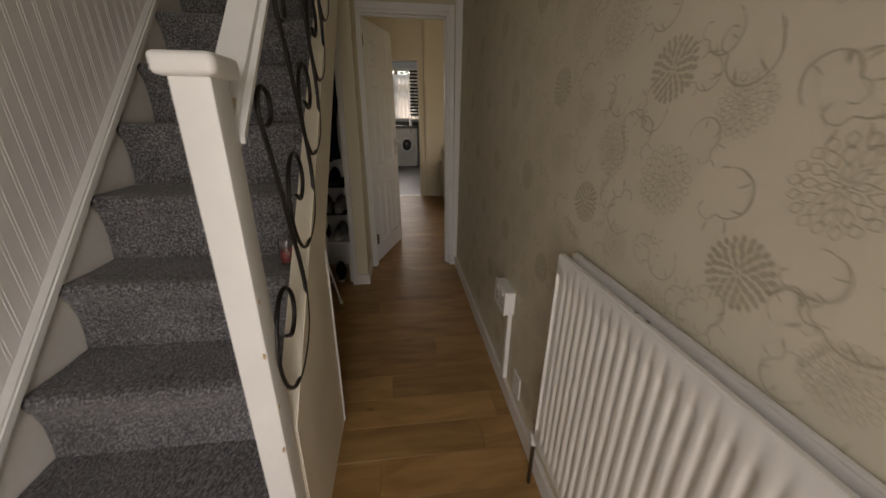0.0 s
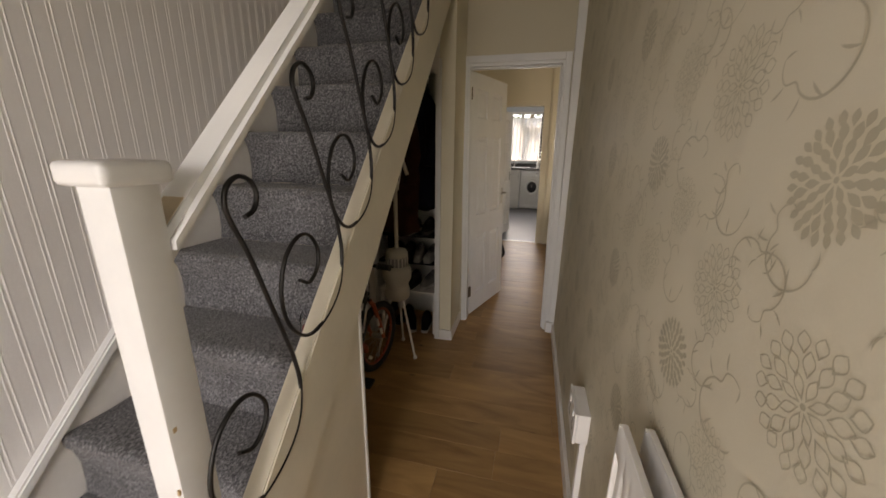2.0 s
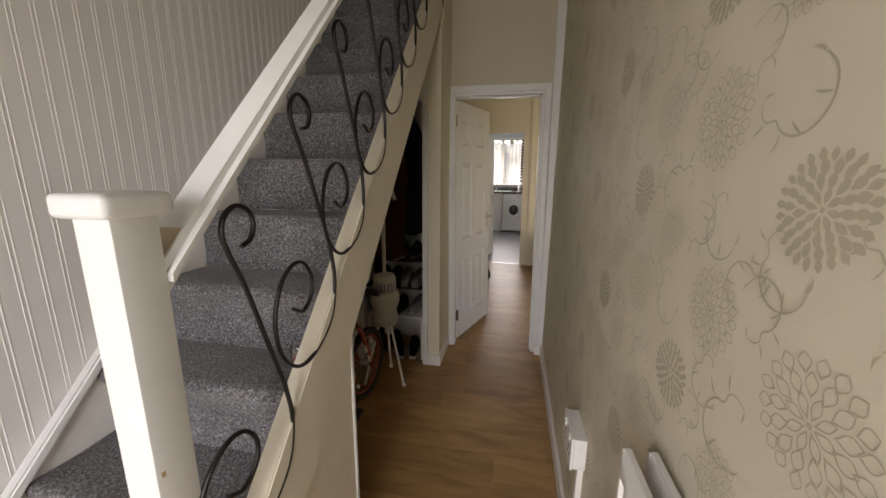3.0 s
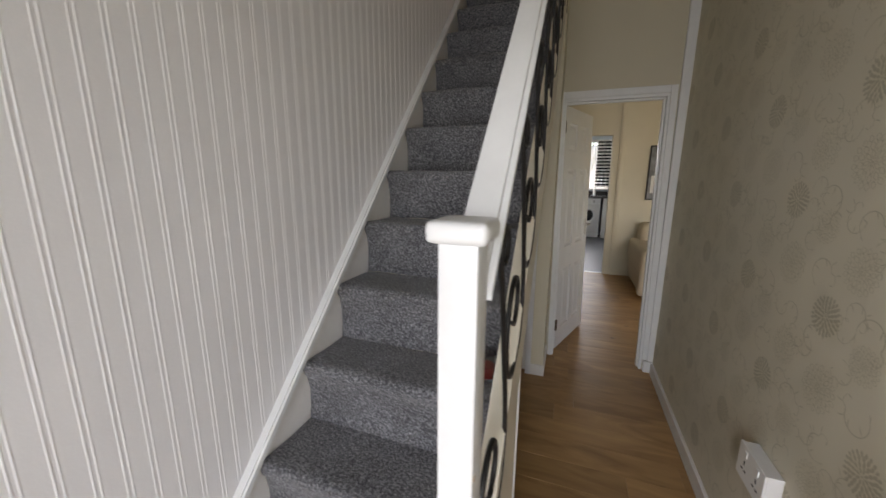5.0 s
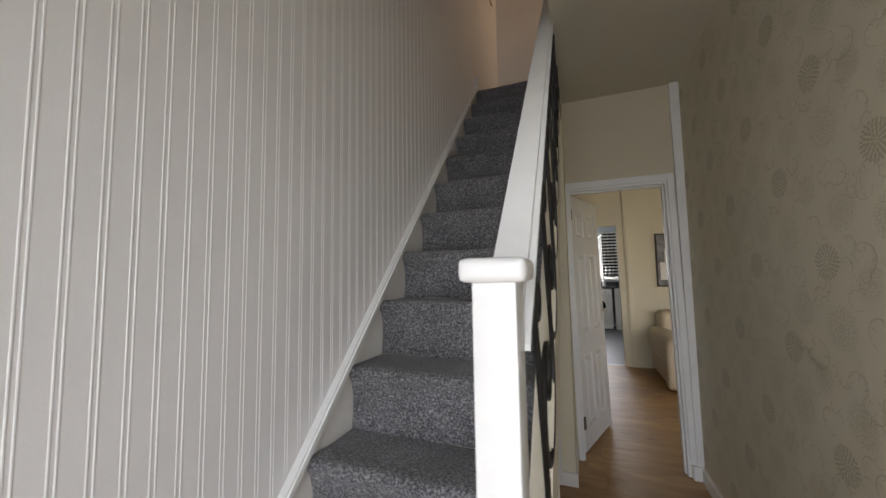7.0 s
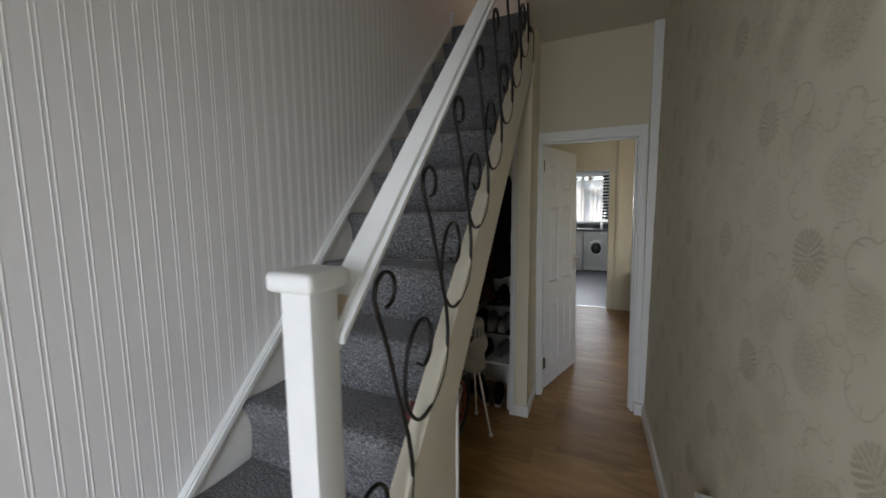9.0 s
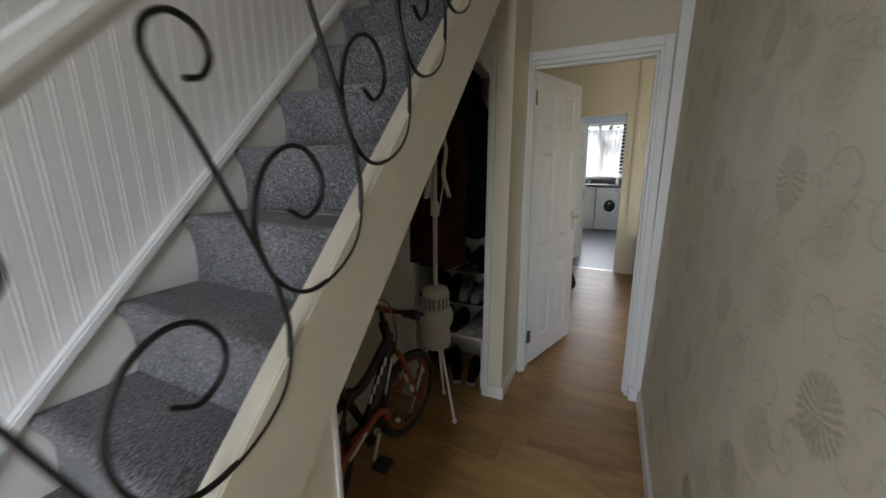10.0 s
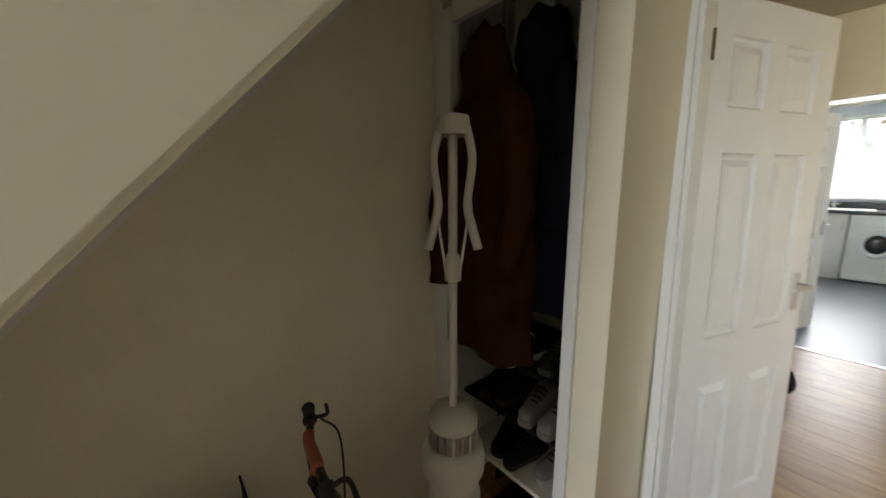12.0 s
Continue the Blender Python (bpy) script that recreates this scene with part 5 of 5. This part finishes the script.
floor_hall = thing("floor", "worn oak laminate floor of the hall", "floor", kind="structure")
boards(floor_hall, XL, 0.05, -4.15, 0.0, 0.165, 1.05)
floor_live = thing("floor_living", "oak laminate floor of the living room", "floor", kind="structure")
boards(floor_live, -1.53, 0.0, 0.0, 0.1, 0.1, 1.05)
boards(floor_live, -2.2, 3.3, 0.1, LIVE_Y + 0.02, 0.165, 1.05)
boards(floor_live, 0.12, 3.3, -4.15, 0.1, 0.165, 1.05)

# ---- raised stripes of the party wall ----
rib = None
y = -3.35
while y < 0.98:
    for dy in (-0.0048, 0.0048):
        if rib is None:
            bm = prism(bmesh.new(), [(-0.0021, 0), (-0.0012, 0.0008), (0.0012, 0.0008), (0.0021, 0)], "z", 0.0, 5.29)
            for v in bm.verts:
                v.co = Vector((v.co.y, v.co.x, v.co.z))
            rib = part("raised_stripe", bm, RIB, wall_left, matrix=pose(XL, y + dy, 0))
        else:
            o = new("raised_stripe", rib.data)
            o.parent, o.matrix_basis = wall_left, pose(XL, y + dy, 0)
    y += 0.0475

# ---- printed flowers of the hall paper ----


def petal(bm, a, r0, r1, w, outline, lift):
    """A plump petal, narrow at its foot and blunt at its tip, filled or drawn as a line of even width."""
    c, s = math.cos(a), math.sin(a)

    def at(u, v):
        return (lift, u * c - v * s, u * s + v * c)

    def ring(inset):
        side = []
        for k in range(9):
            t = k / 8
            v = w * math.sin(math.pi * t ** 1.2) if 0 < k < 8 else 0.0
            u = r0 + inset * 1.6 + (r1 - r0 - 2.8 * inset) * t
            side.append((u, max(0.0, v - inset)))
        return side + [(u, -v) for u, v in side[-2:0:-1]]

    outer = [bm.verts.new(at(u, v)) for u, v in ring(0.0)]
    if not outline:
        bm.faces.new(outer)
        return
    inner = [bm.verts.new(at(u, v)) for u, v in ring(0.018)]
    for k in range(len(outer)):
        j = (k + 1) % len(outer)
        bm.faces.new((outer[k], outer[j], inner[j], inner[k]))


def flower(outline, seed):
    r = random.Random(seed)
    bm = bmesh.new()
    rings = ((8, 0.07, 0.46, 0.090), (13, 0.36, 0.76, 0.118), (18, 0.66, 1.0, 0.122)) if outline else ((8, 0.08, 0.37, 0.068), (13, 0.28, 0.61, 0.082), (18, 0.50, 0.83, 0.088), (24, 0.71, 1.0, 0.078))
    for i, (n, r0, r1, w) in enumerate(rings):
        for k in range(n):
            petal(bm, 2 * math.pi * (k + 0.5 * (i % 2)) / n + r.uniform(-0.02, 0.02), r0, r1 * r.uniform(0.95, 1.0), w * r.uniform(0.88, 1.0), outline, -0.002 * i)
    vs = [bm.verts.new((0, 0.05 * math.cos(t), 0.05 * math.sin(t))) for t in (2 * math.pi * k / 10 for k in range(10))]
    bm.faces.new(vs)
    return bm


def tendril():
    """A long hooked stem with short pointed leaves along its outer side, drawn flat."""
    bm = bmesh.new()
    arc = [(0, 0.85 * math.cos(t), 0.85 * math.sin(t)) for t in (radians(200 + 21 * k) for k in range(11))]
    stem = smooth_path(arc + [(0, 0.62, 0.98), (0, 0.42, 1.22), (0, 0.12, 1.30)], 3)
    n_st = len(stem)
    for k, (p, q) in enumerate(zip(stem, stem[1:])):
        d = (q - p).normalized()
        n = Vector((0, -d.z, d.y)) * 0.034
        a, b = 0.45 + 0.55 * math.sin(math.pi * min(1, (k + 1) / n_st)), 0.45 + 0.55 * math.sin(math.pi * min(1, (k + 2) / n_st))
        bm.faces.new([bm.verts.new(v) for v in (p + n * a, q + n * b, q - n * b, p - n * a)])

    def leaf(p, a, l, bend):
        mid, w = [], 0.062
        for t in (0, 0.25, 0.5, 0.75, 1):
            d = a + bend * t
            mid.append(p + Vector((0, math.cos(d), math.sin(d))) * l * t)
        n = Vector((0, -math.sin(a), math.cos(a)))
        left = [m + n * w * math.sin(math.pi * t) for m, t in zip(mid, (0, 0.25, 0.5, 0.75, 1))]
        right = [m - n * w * 0.35 * math.sin(math.pi * t) for m, t in zip(mid[1:4], (0.25, 0.5, 0.75))]
        bm.faces.new([bm.verts.new(v) for v in left + right[::-1]])

    for u, a, l, bend in ((0, 2.4, 0.5, -0.5), (9, 1.2, 0.55, 0.4), (19, 1.7, 0.55, 0.4), (26, -0.2, 0.55, 0.5), (33, 0.4, 0.5, 0.4)):
        leaf(stem[min(u, n_st - 1)] + Vector((0, 0.03, 0.03)), a, l, bend)
    leaf(stem[-1], 3.6, 0.4, 0.6)
    return bm


MOTIFS = []
for name, bm in (("printed_solid_flower", flower(False, 1)), ("printed_open_flower", flower(True, 2)), ("printed_tendril", tendril())):
    me = bpy.data.meshes.new(name)
    bm.to_mesh(me)
    bm.free()
    me.materials.append(PETAL)
    MOTIFS.append(me)


def print_paper(parent, y_lo, y_hi, z_lo, z_hi, to_world):
    for i in range(-6, 9):
        for j in range(-5, 8):
            oy, oz = -2.175 + 0.465 * i + 0.235 * (j % 2), 1.109 + 0.30 * j
            for layer, (kind, dy, dz, r, spin) in enumerate(((0, 0, 0, 0.060, 0), (1, -0.085, 0.146, 0.063, 20), (1, 0.07, 0.236, 0.050, 70), (1, 0.195, 0.105, 0.070, 130), (2, 0.052, 0.11, 0.046, 0), (2, 0.31, 0.005, 0.050, 155), (2, -0.03, 0.262, 0.036, 250), (2, 0.15, -0.045, 0.042, 80), (2, 0.125, 0.19, 0.034, 300), (2, -0.10, 0.04, 0.036, 20), (2, 0.262, 0.225, 0.040, 110), (2, -0.18, 0.19, 0.036, 200), (2, 0.15, 0.285, 0.030, 45), (2, 0.09, -0.10, 0.034, 170))):
                y, z = oy + dy, oz + dz
                if y_lo + r < y < y_hi - r and z_lo + r < z < z_hi - r:
                    o = new(MOTIFS[kind].name, MOTIFS[kind])
                    o.parent = parent
                    o.matrix_basis = to_world(y, z, layer) @ pose(0, 0, 0, spin + 40 * (i * 3 + j), 0, 0) @ Matrix.Scale(r, 4)


print_paper(wall_right, -3.15, 0.0, 0.10, CEIL_Z, lambda y, z, layer: pose(-0.0005 - 0.0001 * layer, y, z))
